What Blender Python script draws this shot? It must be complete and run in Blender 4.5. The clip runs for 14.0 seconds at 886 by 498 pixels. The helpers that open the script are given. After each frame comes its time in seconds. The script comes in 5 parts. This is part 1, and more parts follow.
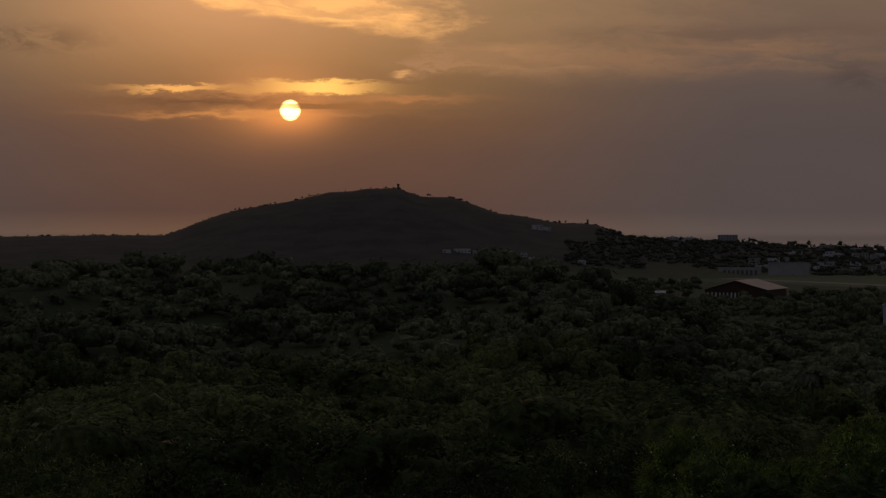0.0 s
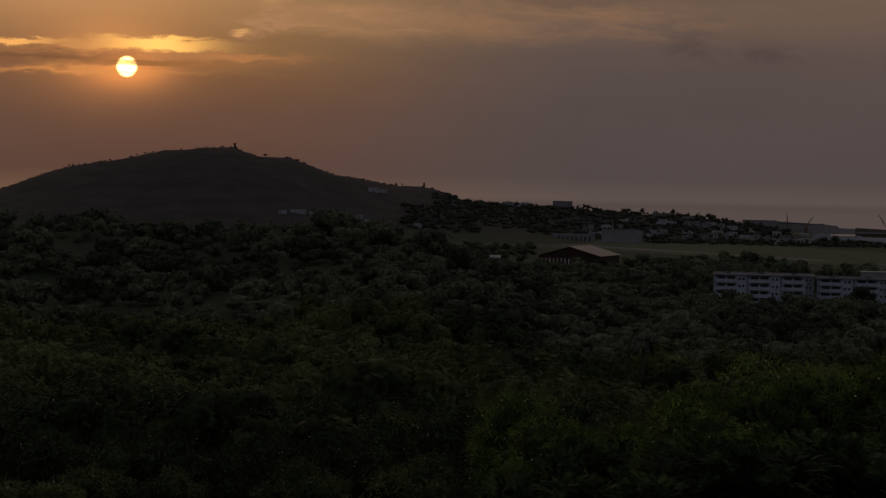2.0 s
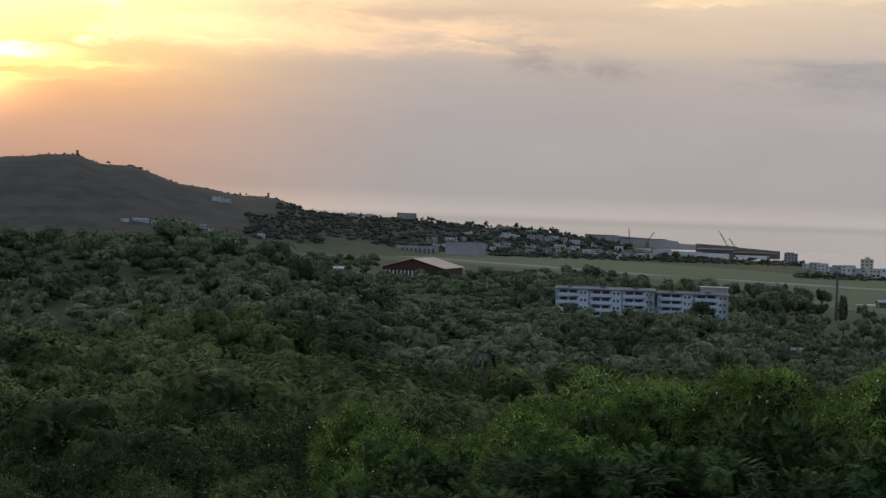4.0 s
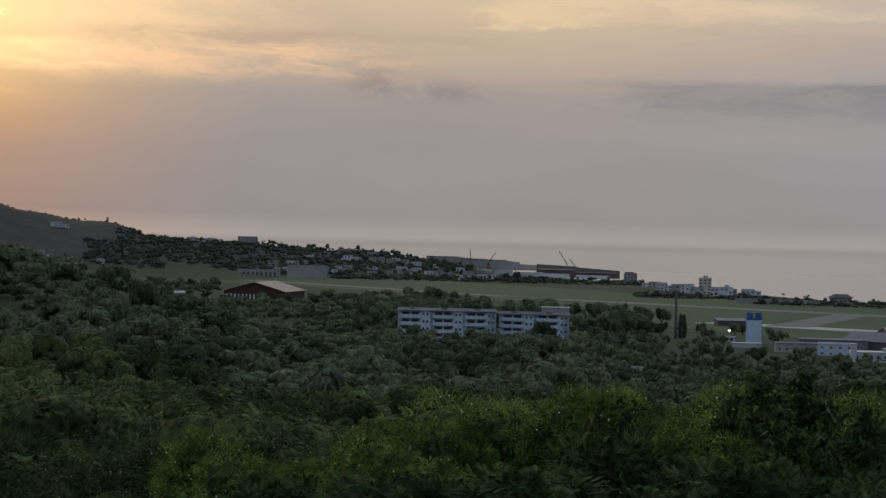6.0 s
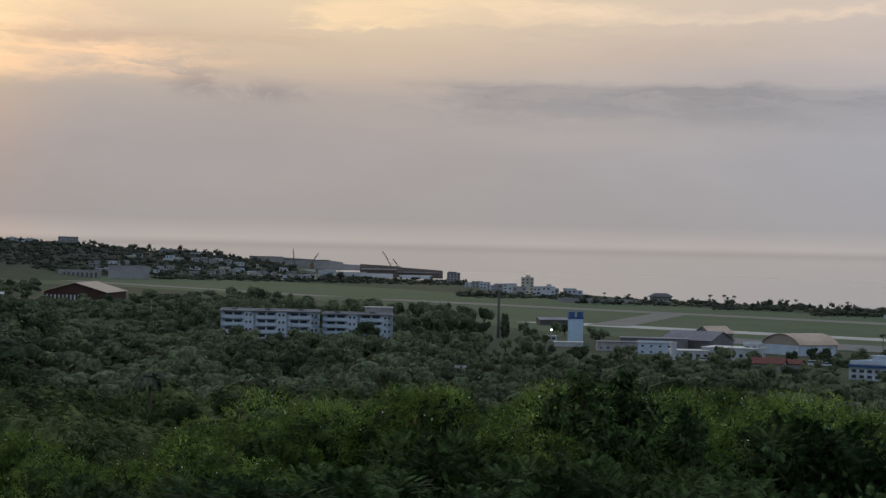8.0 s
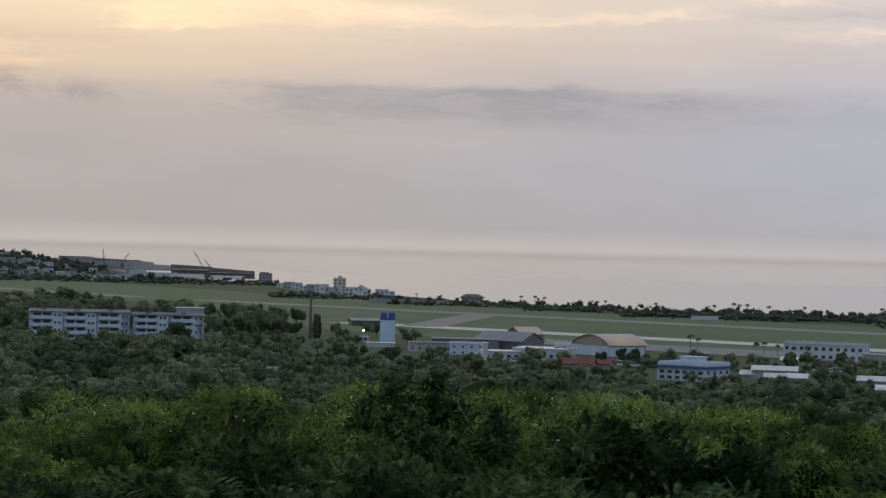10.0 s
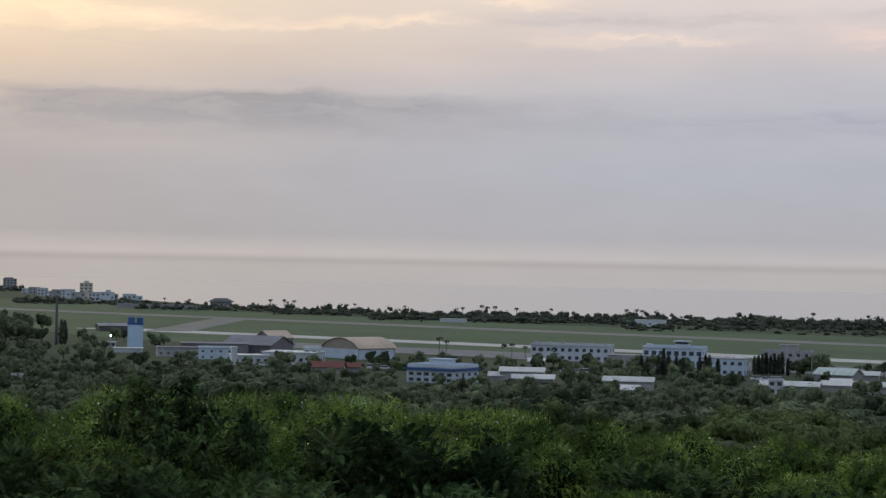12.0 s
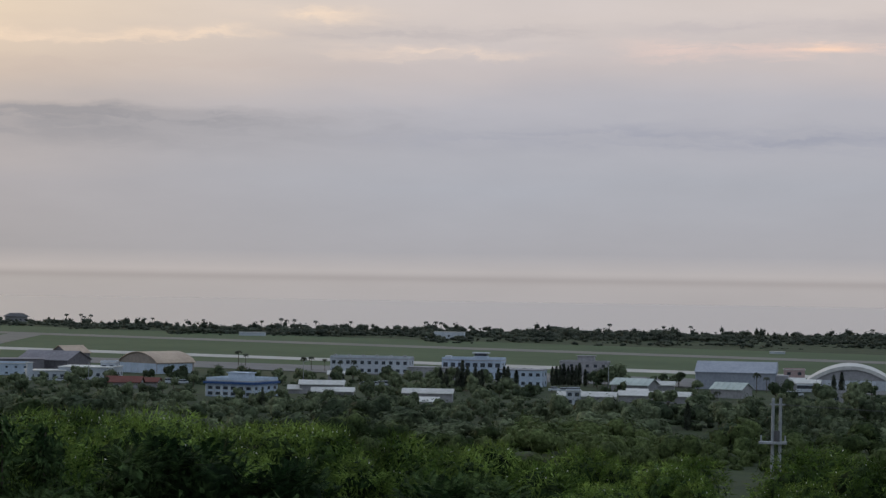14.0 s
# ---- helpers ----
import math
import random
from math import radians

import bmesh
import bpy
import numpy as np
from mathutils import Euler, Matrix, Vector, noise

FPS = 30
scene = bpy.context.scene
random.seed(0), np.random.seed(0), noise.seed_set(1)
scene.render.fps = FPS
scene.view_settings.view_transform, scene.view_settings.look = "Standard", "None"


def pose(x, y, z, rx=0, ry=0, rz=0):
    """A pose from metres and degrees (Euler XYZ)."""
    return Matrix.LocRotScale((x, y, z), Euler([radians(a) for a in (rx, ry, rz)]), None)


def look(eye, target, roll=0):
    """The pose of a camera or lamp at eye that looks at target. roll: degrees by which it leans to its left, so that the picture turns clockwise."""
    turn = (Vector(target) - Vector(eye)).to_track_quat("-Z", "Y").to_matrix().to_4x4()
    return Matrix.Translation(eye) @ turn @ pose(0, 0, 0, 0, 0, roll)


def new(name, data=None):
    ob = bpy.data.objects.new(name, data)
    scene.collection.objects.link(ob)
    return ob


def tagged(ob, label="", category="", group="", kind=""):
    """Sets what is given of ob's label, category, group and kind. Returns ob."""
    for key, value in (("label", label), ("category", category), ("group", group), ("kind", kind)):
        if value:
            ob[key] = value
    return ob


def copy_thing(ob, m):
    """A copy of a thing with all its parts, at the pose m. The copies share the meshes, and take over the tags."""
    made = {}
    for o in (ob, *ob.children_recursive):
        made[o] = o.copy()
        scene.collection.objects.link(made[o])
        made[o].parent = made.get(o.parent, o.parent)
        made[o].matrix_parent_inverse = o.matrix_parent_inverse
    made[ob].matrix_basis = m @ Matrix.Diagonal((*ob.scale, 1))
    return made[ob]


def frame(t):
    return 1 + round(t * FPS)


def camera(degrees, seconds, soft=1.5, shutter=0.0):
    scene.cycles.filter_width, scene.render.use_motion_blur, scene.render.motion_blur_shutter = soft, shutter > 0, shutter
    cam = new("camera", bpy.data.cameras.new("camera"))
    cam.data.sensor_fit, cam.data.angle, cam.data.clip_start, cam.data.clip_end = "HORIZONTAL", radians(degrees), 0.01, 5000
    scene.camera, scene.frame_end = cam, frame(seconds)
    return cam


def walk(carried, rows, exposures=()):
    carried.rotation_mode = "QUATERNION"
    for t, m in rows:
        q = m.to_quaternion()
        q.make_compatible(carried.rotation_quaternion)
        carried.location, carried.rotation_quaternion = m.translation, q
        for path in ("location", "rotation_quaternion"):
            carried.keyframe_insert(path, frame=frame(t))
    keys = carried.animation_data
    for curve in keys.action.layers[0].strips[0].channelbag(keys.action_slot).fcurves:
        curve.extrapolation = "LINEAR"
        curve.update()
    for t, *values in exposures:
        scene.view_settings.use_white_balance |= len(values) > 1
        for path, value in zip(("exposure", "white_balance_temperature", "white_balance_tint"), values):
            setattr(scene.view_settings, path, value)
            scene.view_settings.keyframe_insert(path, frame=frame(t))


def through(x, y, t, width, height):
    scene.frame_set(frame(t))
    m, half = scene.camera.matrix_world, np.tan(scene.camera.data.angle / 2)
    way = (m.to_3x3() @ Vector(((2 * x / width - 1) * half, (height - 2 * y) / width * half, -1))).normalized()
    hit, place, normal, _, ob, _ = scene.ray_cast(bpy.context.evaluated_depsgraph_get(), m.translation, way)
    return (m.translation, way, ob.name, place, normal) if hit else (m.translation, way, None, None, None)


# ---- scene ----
import functools

# the camera stands at a lookout 42 m above the coastal plain and turns from the hill to the airfield
cam = camera(22.7, 14.0, soft=1.4)
EYE = Vector((0.0, 0.0, 42.0))
# seconds, heading (degrees to the right of +y), pitch, roll
ROWS = [
    (0.0, 0.0, -0.21, 0.0), (0.5, 0.724, -0.594, 0.187), (1.0, 1.883, -0.767, 0.622), (1.5, 2.676, -0.931, 0.605),
    (2.0, 4.273, -1.151, 1.137), (4.5, 9.094, -0.649, 1.865), (5.0, 10.023, -0.551, 1.775), (5.5, 11.083, -0.331, 1.488),
    (6.0, 12.408, -0.051, 1.348), (6.5, 13.849, 0.127, 1.594), (7.0, 14.703, 0.070, 1.568), (7.5, 15.676, 0.061, 1.462),
    (8.0, 16.990, 0.052, 1.270), (10.5, 23.234, 0.213, 1.356), (11.0, 24.760, 0.225, 1.138), (11.5, 26.405, 0.308, 1.056),
    (12.0, 28.361, 0.420, 1.136), (12.5, 29.573, 0.461, 1.098), (13.0, 31.097, 0.620, 1.137), (13.5, 32.644, 0.740, 1.018),
    (14.0, 33.566, 0.842, 0.867),
]


def heading(az, el=0.0):
    a, e = radians(az), radians(el)
    return Vector((math.cos(e) * math.sin(a), math.cos(e) * math.cos(a), math.sin(e)))


EXPOSURES = [(0.0, -2.38, 7600, 30), (2.3, -2.38, 7600, 30), (3.6, -0.3, 6500, 12), (4.3, 0.15, 6500, 10), (5.0, -0.12, 6500, 10), (6.0, -0.33, 6500, 10), (7.3, -0.28, 6500, 10), (8.0, -0.05, 6500, 10), (10.3, 0.22, 6500, 10), (11.5, 0.24, 6500, 10), (13.5, 0.15, 6500, 10), (14.0, 0.08, 6500, 10)]
walk(cam, [(t, look(EYE, EYE + heading(az, el) * 100, roll)) for t, az, el, roll in ROWS], EXPOSURES)

# ---- sky and sun ----
SUN_AZ, SUN_EL = -3.96, 3.38


class Nodes:
    """A small shorthand for node trees."""

    def __init__(self, tree):
        self.tree = tree

    def put(self, value, socket):
        if isinstance(value, bpy.types.NodeSocket):
            self.tree.links.new(value, socket)
        elif value is not None:
            socket.default_value = value

    def m(self, op, a, b=None, c=None):
        n = self.tree.nodes.new("ShaderNodeMath")
        n.operation = op
        for i, v in enumerate((a, b, c)):
            self.put(v, n.inputs[i])
        return n.outputs[0]

    def span(self, v, a, b, smooth=True):
        n = self.tree.nodes.new("ShaderNodeMapRange")
        n.interpolation_type = "SMOOTHSTEP" if smooth else "LINEAR"
        self.put(v, n.inputs[0])
        n.inputs[1].default_value, n.inputs[2].default_value = a, b
        return n.outputs[0]

    def bump_at(self, v, centre, width):
        """1 at the centre, falling off like a bell."""
        d = self.m("DIVIDE", self.m("SUBTRACT", v, centre), width)
        return self.m("POWER", math.e, self.m("MULTIPLY", self.m("MULTIPLY", d, d), -1.0))

    def vec(self, x, y, z=0.0):
        n = self.tree.nodes.new("ShaderNodeCombineXYZ")
        for i, v in enumerate((x, y, z)):
            self.put(v, n.inputs[i])
        return n.outputs[0]

    def noise(self, v, scale=1.0, detail=4.0, rough=0.55, warp=0.0):
        n = self.tree.nodes.new("ShaderNodeTexNoise")
        self.put(v, n.inputs["Vector"])
        n.inputs["Scale"].default_value, n.inputs["Detail"].default_value = scale, detail
        n.inputs["Roughness"].default_value, n.inputs["Distortion"].default_value = rough, warp
        return n.outputs["Fac"]

    def mix(self, f, a, b, mode="MIX"):
        n = self.tree.nodes.new("ShaderNodeMix")
        n.data_type, n.blend_type = "RGBA", mode
        self.put(f, n.inputs[0])
        self.put(a if isinstance(a, bpy.types.NodeSocket) else (*a, 1.0), n.inputs[6])
        self.put(b if isinstance(b, bpy.types.NodeSocket) else (*b, 1.0), n.inputs[7])
        return n.outputs[2]

    def ramp(self, v, stops):
        """stops: (place, (r, g, b)), over a range that the caller has brought to 0..1"""
        n = self.tree.nodes.new("ShaderNodeValToRGB")
        self.put(v, n.inputs[0])
        e = n.color_ramp.elements
        while len(e) < len(stops):
            e.new(0.5)
        for one, (p, c) in zip(e, stops):
            one.position, one.color = p, (*c, 1.0)
        return n.outputs[0]


def lin(r, g, b, k=1.0):
    f = lambda c: (c / 255 / 12.92 if c < 10.3 else ((c / 255 + 0.055) / 1.055) ** 2.4) * k
    return f(r), f(g), f(b)


world = bpy.data.worlds.new("sky")
scene.world = world
world.use_nodes = True
W = Nodes(world.node_tree)
W.tree.nodes.clear()
geo = W.tree.nodes.new("ShaderNodeTexCoord")
sep = W.tree.nodes.new("ShaderNodeSeparateXYZ")
W.tree.links.new(geo.outputs["Generated"], sep.inputs[0])
X, Y, Z = sep.outputs
AZ = W.m("MULTIPLY", W.m("ARCTAN2", X, Y), 180 / math.pi)
EL = W.m("MULTIPLY", W.m("ARCSINE", Z), 180 / math.pi)
# elevation on a scale from -1 to 15 degrees, bent a little so that the layers of cloud are not ruled lines
wave = W.noise(W.vec(W.m("MULTIPLY", AZ, 0.1), W.m("MULTIPLY", EL, 0.5)), 1.0, 3)
ELW = W.m("ADD", EL, W.m("MULTIPLY", W.m("SUBTRACT", wave, 0.5), W.m("MULTIPLY", W.span(EL, 0.6, 3.0), 1.6)))
E16 = W.m("DIVIDE", W.m("ADD", ELW, 1.0), 16.0)


def el_stops(*rows):
    return [((e + 1) / 16, c) for e, c in rows]


near = W.ramp(E16, el_stops((-0.6, lin(196, 166, 142)), (-0.05, lin(216, 182, 152)), (0.22, lin(224, 182, 148)), (0.8, lin(188, 150, 132)), (2.2, lin(203, 160, 132, 1.08)),
                            (3.2, lin(222, 172, 124, 1.12)), (4.6, lin(255, 214, 140, 1.15)), (6.5, lin(255, 232, 160, 1.38)), (15, lin(230, 215, 190))))
middle = W.ramp(E16, el_stops((-0.6, lin(170, 163, 159)), (-0.05, lin(172, 165, 160)), (0.25, lin(183, 174, 169)), (0.75, lin(166, 160, 158)), (2.5, lin(172, 164, 162)),
                              (4.0, lin(186, 174, 166)), (5.0, lin(212, 190, 168)), (6.5, lin(236, 212, 180)), (15, lin(215, 208, 200))))
far = W.ramp(E16, el_stops((-0.6, lin(168, 164, 165)), (-0.05, lin(171, 166, 166)), (0.25, lin(178, 173, 173)), (0.75, lin(165, 164, 169)), (2.5, lin(167, 169, 177)),
                           (4.5, lin(177, 176, 183)), (5.5, lin(192, 184, 184)), (7.0, lin(206, 196, 192)), (15, lin(196, 198, 206))))
OFF = W.m("ABSOLUTE", W.m("SUBTRACT", AZ, SUN_AZ))
sky = W.mix(W.span(OFF, 1.5, 12.5), near, middle)
sky = W.mix(W.span(OFF, 17.0, 40.0), sky, far)
# the glow round the sun and above it
glow = W.m("MULTIPLY", W.bump_at(AZ, SUN_AZ - 1.3, 5.2), W.bump_at(EL, 6.6, 2.2))
sky = W.mix(W.m("MULTIPLY", glow, 0.72), sky, (2.5, 1.02, 0.50), "ADD")
halo = W.m("MULTIPLY", W.bump_at(AZ, SUN_AZ - 0.3, 1.6), W.bump_at(EL, SUN_EL + 0.2, 1.0))
sky = W.mix(W.m("MULTIPLY", halo, 0.8), sky, (1.8, 0.75, 0.18), "ADD")
# two grains of raggedness, and an elevation bent by them for the edges of the clouds
drift = W.m("SUBTRACT", W.noise(W.vec(W.m("MULTIPLY", AZ, 0.30), W.m("MULTIPLY", EL, 1.1), 51.0), 1.0, 5, 0.6, 0.6), 0.5)
fray = W.m("SUBTRACT", W.noise(W.vec(W.m("MULTIPLY", AZ, 1.1), W.m("MULTIPLY", EL, 4.2), 61.0), 1.0, 7, 0.66, 0.3), 0.5)
V = W.m("ADD", EL, W.m("ADD", W.m("MULTIPLY", drift, 0.75), W.m("MULTIPLY", fray, 0.42)))
V2 = W.m("ADD", EL, W.m("ADD", W.m("MULTIPLY", drift, 0.30), W.m("MULTIPLY", fray, 0.55)))
VR = W.m("ADD", EL, W.m("ADD", W.m("MULTIPLY", drift, 0.70), W.m("MULTIPLY", fray, 0.16)))
AZW = W.m("ADD", AZ, W.m("ADD", W.m("MULTIPLY", drift, 5.0), W.m("MULTIPLY", fray, 4.0)))


def times(*fs):
    return functools.reduce(lambda a, b: W.m("MULTIPLY", a, b), fs)


def cloud(mask, amount, tone):
    """Lays a cloud of one tone over the sky so far."""
    global sky
    sky = W.mix(times(mask, amount), sky, tone)


LEANT = W.m("ADD", V, W.m("MULTIPLY", AZ, 0.153))
grain = W.span(W.noise(W.vec(W.m("MULTIPLY", AZ, 0.42), W.m("MULTIPLY", LEANT, 2.3), 71.0), 1.0, 8, 0.64, 0.5), 0.36, 0.62)
level = W.span(W.noise(W.vec(W.m("MULTIPLY", AZ, 0.32), W.m("MULTIPLY", V, 2.6), 81.0), 1.0, 8, 0.62, 0.4), 0.38, 0.62)
some = W.m("ADD", 0.35, W.m("MULTIPLY", level, 0.65))
cloud(times(W.span(V, 3.9, 4.9), W.span(AZW, -3.0, 0.5), W.span(AZW, 11.0, 3.0), W.m("ADD", 0.5, W.m("MULTIPLY", grain, 0.5))), 0.36, (1.8, 1.1, 0.60))
# the lit sheet above the sun, its lower edge leaning down to the right, and the patch at its end
cloud(times(W.span(LEANT, 5.0, 5.3), W.span(AZW, -7.4, -5.6), W.span(AZW, 1.0, -2.0), W.m("ADD", 0.45, W.m("MULTIPLY", grain, 0.55))), 1.0, (5.2, 2.95, 1.0))
cloud(times(W.span(V, 4.2, 4.5), W.span(V, 5.35, 4.85), W.span(AZW, -0.8, 0.3), W.span(AZW, 5.0, 1.8), some), 0.7, (2.1, 1.25, 0.62))
# rosy streaks and the dull band over them
cloud(times(W.bump_at(V, 4.75, 0.36), W.span(AZ, 1.5, 3.2), W.span(AZ, 13.0, 8.0), level), 0.75, lin(255, 208, 160, 1.25))
cloud(times(W.bump_at(V, 5.35, 0.2), W.span(AZ, 1.5, 5.0), W.span(AZ, 15.0, 12.0), some), 0.42, lin(196, 168, 146))
# cream streaks high up, further from the sun
RISE = W.m("SUBTRACT", V, W.m("MULTIPLY", W.m("SUBTRACT", AZ, 14.5), 0.035))
cloud(times(W.span(RISE, 5.68, 5.82), W.span(W.m("ADD", RISE, W.m("MULTIPLY", W.span(AZ, 16.0, 23.0), 0.9)), 7.1, 6.6), W.span(AZW, 13.2, 14.6), W.span(AZW, 31.0, 25.0), some), 0.75, W.mix(W.span(AZ, 14, 24), lin(255, 224, 180, 1.05), lin(252, 224, 196)))
cloud(times(W.bump_at(V, 5.45, 0.22), W.span(AZ, 15.0, 20.0), W.span(AZ, 34.0, 26.0), level), 0.30, lin(196, 180, 172))
cloud(times(W.bump_at(V, 5.92, 0.13), W.span(AZ, 29.5, 31.5), W.span(AZ, 37.5, 34.0), some), 0.7, lin(240, 216, 196))
cloud(times(W.bump_at(V, 6.42, 0.2), W.span(AZ, 28.0, 31.0), W.span(AZ, 38.5, 36.0), some), 0.5, lin(176, 170, 172))
cloud(times(W.bump_at(V, 6.85, 0.2), W.bump_at(AZ, 30.3, 1.5), some), 0.7, lin(248, 222, 196))
cloud(times(W.bump_at(V, 6.05, 0.22), W.span(AZ, 37.0, 39.5), level), 0.55, lin(236, 206, 194))
cloud(times(W.bump_at(V, 6.05, 0.14), W.bump_at(AZ, 43.4, 0.8)), 0.7, lin(255, 216, 188))
cloud(times(W.bump_at(V, 6.6, 0.22), W.span(AZ, 37.0, 40.0), some), 0.4, lin(178, 172, 176))
# the long grey raft, sharp above and soft below, and its lower end
cloud(times(W.span(VR, 2.9, 4.1), W.span(VR, 4.55, 4.25), W.span(AZW, 15.0, 18.5), W.span(AZW, 35.0, 25.0), W.m("ADD", 0.6, W.m("MULTIPLY", level, 0.4))), 0.68, lin(140, 140, 146))
cloud(times(W.bump_at(VR, 3.75, 0.30), W.span(AZW, 29.0, 39.0), some), 0.6, lin(146, 150, 166))
puff = W.m("MULTIPLY", W.span(W.noise(W.vec(W.m("MULTIPLY", AZ, 0.9), W.m("MULTIPLY", EL, 2.2), 5.0), 1.0, 7, 0.65, 0.6), 0.38, 0.56),
           W.m("ADD", W.m("ADD", W.m("MULTIPLY", W.bump_at(AZ, -10.6, 1.5), W.bump_at(EL, 5.15, 0.32)), W.m("MULTIPLY", W.bump_at(AZ, 10.5, 0.7), W.bump_at(EL, 4.2, 0.34))),
               W.m("MULTIPLY", W.bump_at(AZ, 12.4, 1.1), W.bump_at(EL, 4.0, 0.26))))
cloud(puff, 0.5, W.mix(W.span(AZ, -6, 6), (0.42, 0.26, 0.17), lin(150, 140, 140)))
# faint mottling of the haze
mott = W.noise(W.vec(W.m("MULTIPLY", AZ, 0.22), W.m("MULTIPLY", EL, 0.7), 13.0), 1.0, 5, 0.6)
sky = W.mix(1.0, sky, W.m("ADD", 0.93, W.m("MULTIPLY", mott, 0.14)), "MULTIPLY")
# the sun between small clouds: a dark bar, lit rims above it and a lit thread below
disc_d = W.m("SQRT", W.m("ADD", W.m("POWER", W.m("SUBTRACT", AZ, SUN_AZ), 2.0), W.m("POWER", W.m("SUBTRACT", EL, SUN_EL), 2.0)))
disc = W.span(disc_d, 0.29, 0.20)
sky = W.mix(W.m("MULTIPLY", W.bump_at(AZ, SUN_AZ, 0.9), W.bump_at(EL, SUN_EL - 0.05, 0.42)), sky, (2.6, 0.85, 0.14), "ADD")
cloud(times(W.bump_at(V2, 3.66, 0.42), W.bump_at(AZ, -4.8, 3.6), some), 0.5, (2.3, 1.05, 0.36))
sky = W.mix(disc, sky, (40.0, 27.0, 9.0))
cloud(times(W.bump_at(V2, 3.58, 0.14), W.bump_at(AZ, -6.3, 2.6)), 0.85, (0.80, 0.42, 0.21))
cloud(times(W.span(W.bump_at(W.m("ADD", EL, W.m("MULTIPLY", fray, 0.1)), 3.48, 0.07), 0.1, 0.6), W.bump_at(AZ, -3.2, 1.8)), 0.95, (1.6, 0.75, 0.26))
cloud(times(W.span(W.bump_at(V2, 3.95, 0.17), 0.15, 0.8), W.bump_at(AZ, -3.2, 1.25)), 1.0, (6.2, 3.7, 0.95))
cloud(times(W.span(W.bump_at(V2, 3.92, 0.10), 0.2, 0.85), W.bump_at(AZ, -6.9, 1.15)), 0.9, (4.8, 2.6, 0.75))
cloud(times(W.bump_at(V2, 3.24, 0.07), W.bump_at(AZ, -5.3, 2.4)), 0.75, (3.4, 1.55, 0.45))
cloud(times(W.bump_at(V2, 3.70, 0.08), W.bump_at(AZ, -1.3, 1.6)), 0.6, (2.6, 1.2, 0.42))
cloud(times(W.bump_at(V2, 4.35, 0.05), W.bump_at(AZ, -1.05, 0.22)), 0.8, (3.6, 2.1, 0.8))
# thin dark line of mist on the sea's horizon
sky = W.mix(W.m("MULTIPLY", W.bump_at(EL, 0.06, 0.09), 0.22), sky, lin(120, 112, 112))
# high dome: the evening sky above the cloud
high = W.tree.nodes.new("ShaderNodeTexSky")
high.sky_type, high.sun_disc = "NISHITA", False
high.sun_elevation, high.sun_rotation = radians(SUN_EL), radians(SUN_AZ)
dome = W.mix(1.0, W.mix(1.0, high.outputs[0], (0.06, 0.06, 0.06), "MULTIPLY"), (0.46, 0.52, 0.62), "ADD")
sky = W.mix(W.span(OFF, 55.0, 110.0), sky, (0.24, 0.27, 0.34))
sky = W.mix(W.span(EL, 9.0, 26.0), sky, dome)
sky = W.mix(W.span(EL, -1.0, -6.0), sky, (0.12, 0.12, 0.12))
back = W.tree.nodes.new("ShaderNodeBackground")
W.put(sky, back.inputs[0])
out = W.tree.nodes.new("ShaderNodeOutputWorld")
W.tree.links.new(back.outputs[0], out.inputs[0])

sun = new("sun", bpy.data.lights.new("sun", "SUN"))
sun.data.energy, sun.data.angle, sun.data.color = 0.3, radians(3.0), (1.0, 0.72, 0.42)
sun.matrix_world = look(heading(SUN_AZ, SUN_EL) * 200, (0, 0, 0))

# ---- materials ----
def material(name, dark, light, scale=1.0, rough=0.85, bump=0.0, fine=6.0, metal=0.0, island=0.0, each=0.0, spec=0.3, coarse=0.5, spread=0.16):
    """A worn surface: two tones mixed by noise at two scales (in metres), with grain, relief and a shift of tone per piece."""
    mat = bpy.data.materials.new(name)
    mat.use_nodes = True
    n = Nodes(mat.node_tree)
    bsdf = n.tree.nodes["Principled BSDF"]
    where = n.tree.nodes.new("ShaderNodeNewGeometry")
    big = n.noise(where.outputs["Position"], 1.0 / scale, 4, 0.6)
    small = n.noise(where.outputs["Position"], fine / scale, 3, 0.6)
    f = n.m("ADD", n.m("MULTIPLY", big, 1.0 - coarse), n.m("MULTIPLY", small, coarse))
    col = n.mix(n.span(f, 0.5 - spread, 0.5 + spread), dark, light)
    if island:
        k = n.m("ADD", n.m("MULTIPLY", where.outputs["Random Per Island"], 2 * island), 1.0 - island)
        col = n.mix(1.0, col, n.vec(k, k, k), "MULTIPLY")
    if each:
        info = n.tree.nodes.new("ShaderNodeObjectInfo")
        k = n.m("ADD", n.m("MULTIPLY", info.outputs["Random"], 2 * each), 1.0 - each)
        col = n.mix(1.0, col, n.vec(k, k, k), "MULTIPLY")
    n.put(col, bsdf.inputs["Base Color"])
    n.put(n.m("ADD", n.m("MULTIPLY", small, 0.2), rough - 0.1), bsdf.inputs["Roughness"])
    bsdf.inputs["Metallic"].default_value = metal
    bsdf.inputs["Specular IOR Level"].default_value = spec
    if bump:
        b = n.tree.nodes.new("ShaderNodeBump")
        b.inputs["Strength"].default_value, b.inputs["Distance"].default_value = 0.6, bump
        n.put(small, b.inputs["Height"])
        n.tree.links.new(b.outputs[0], bsdf.inputs["Normal"])
    return mat


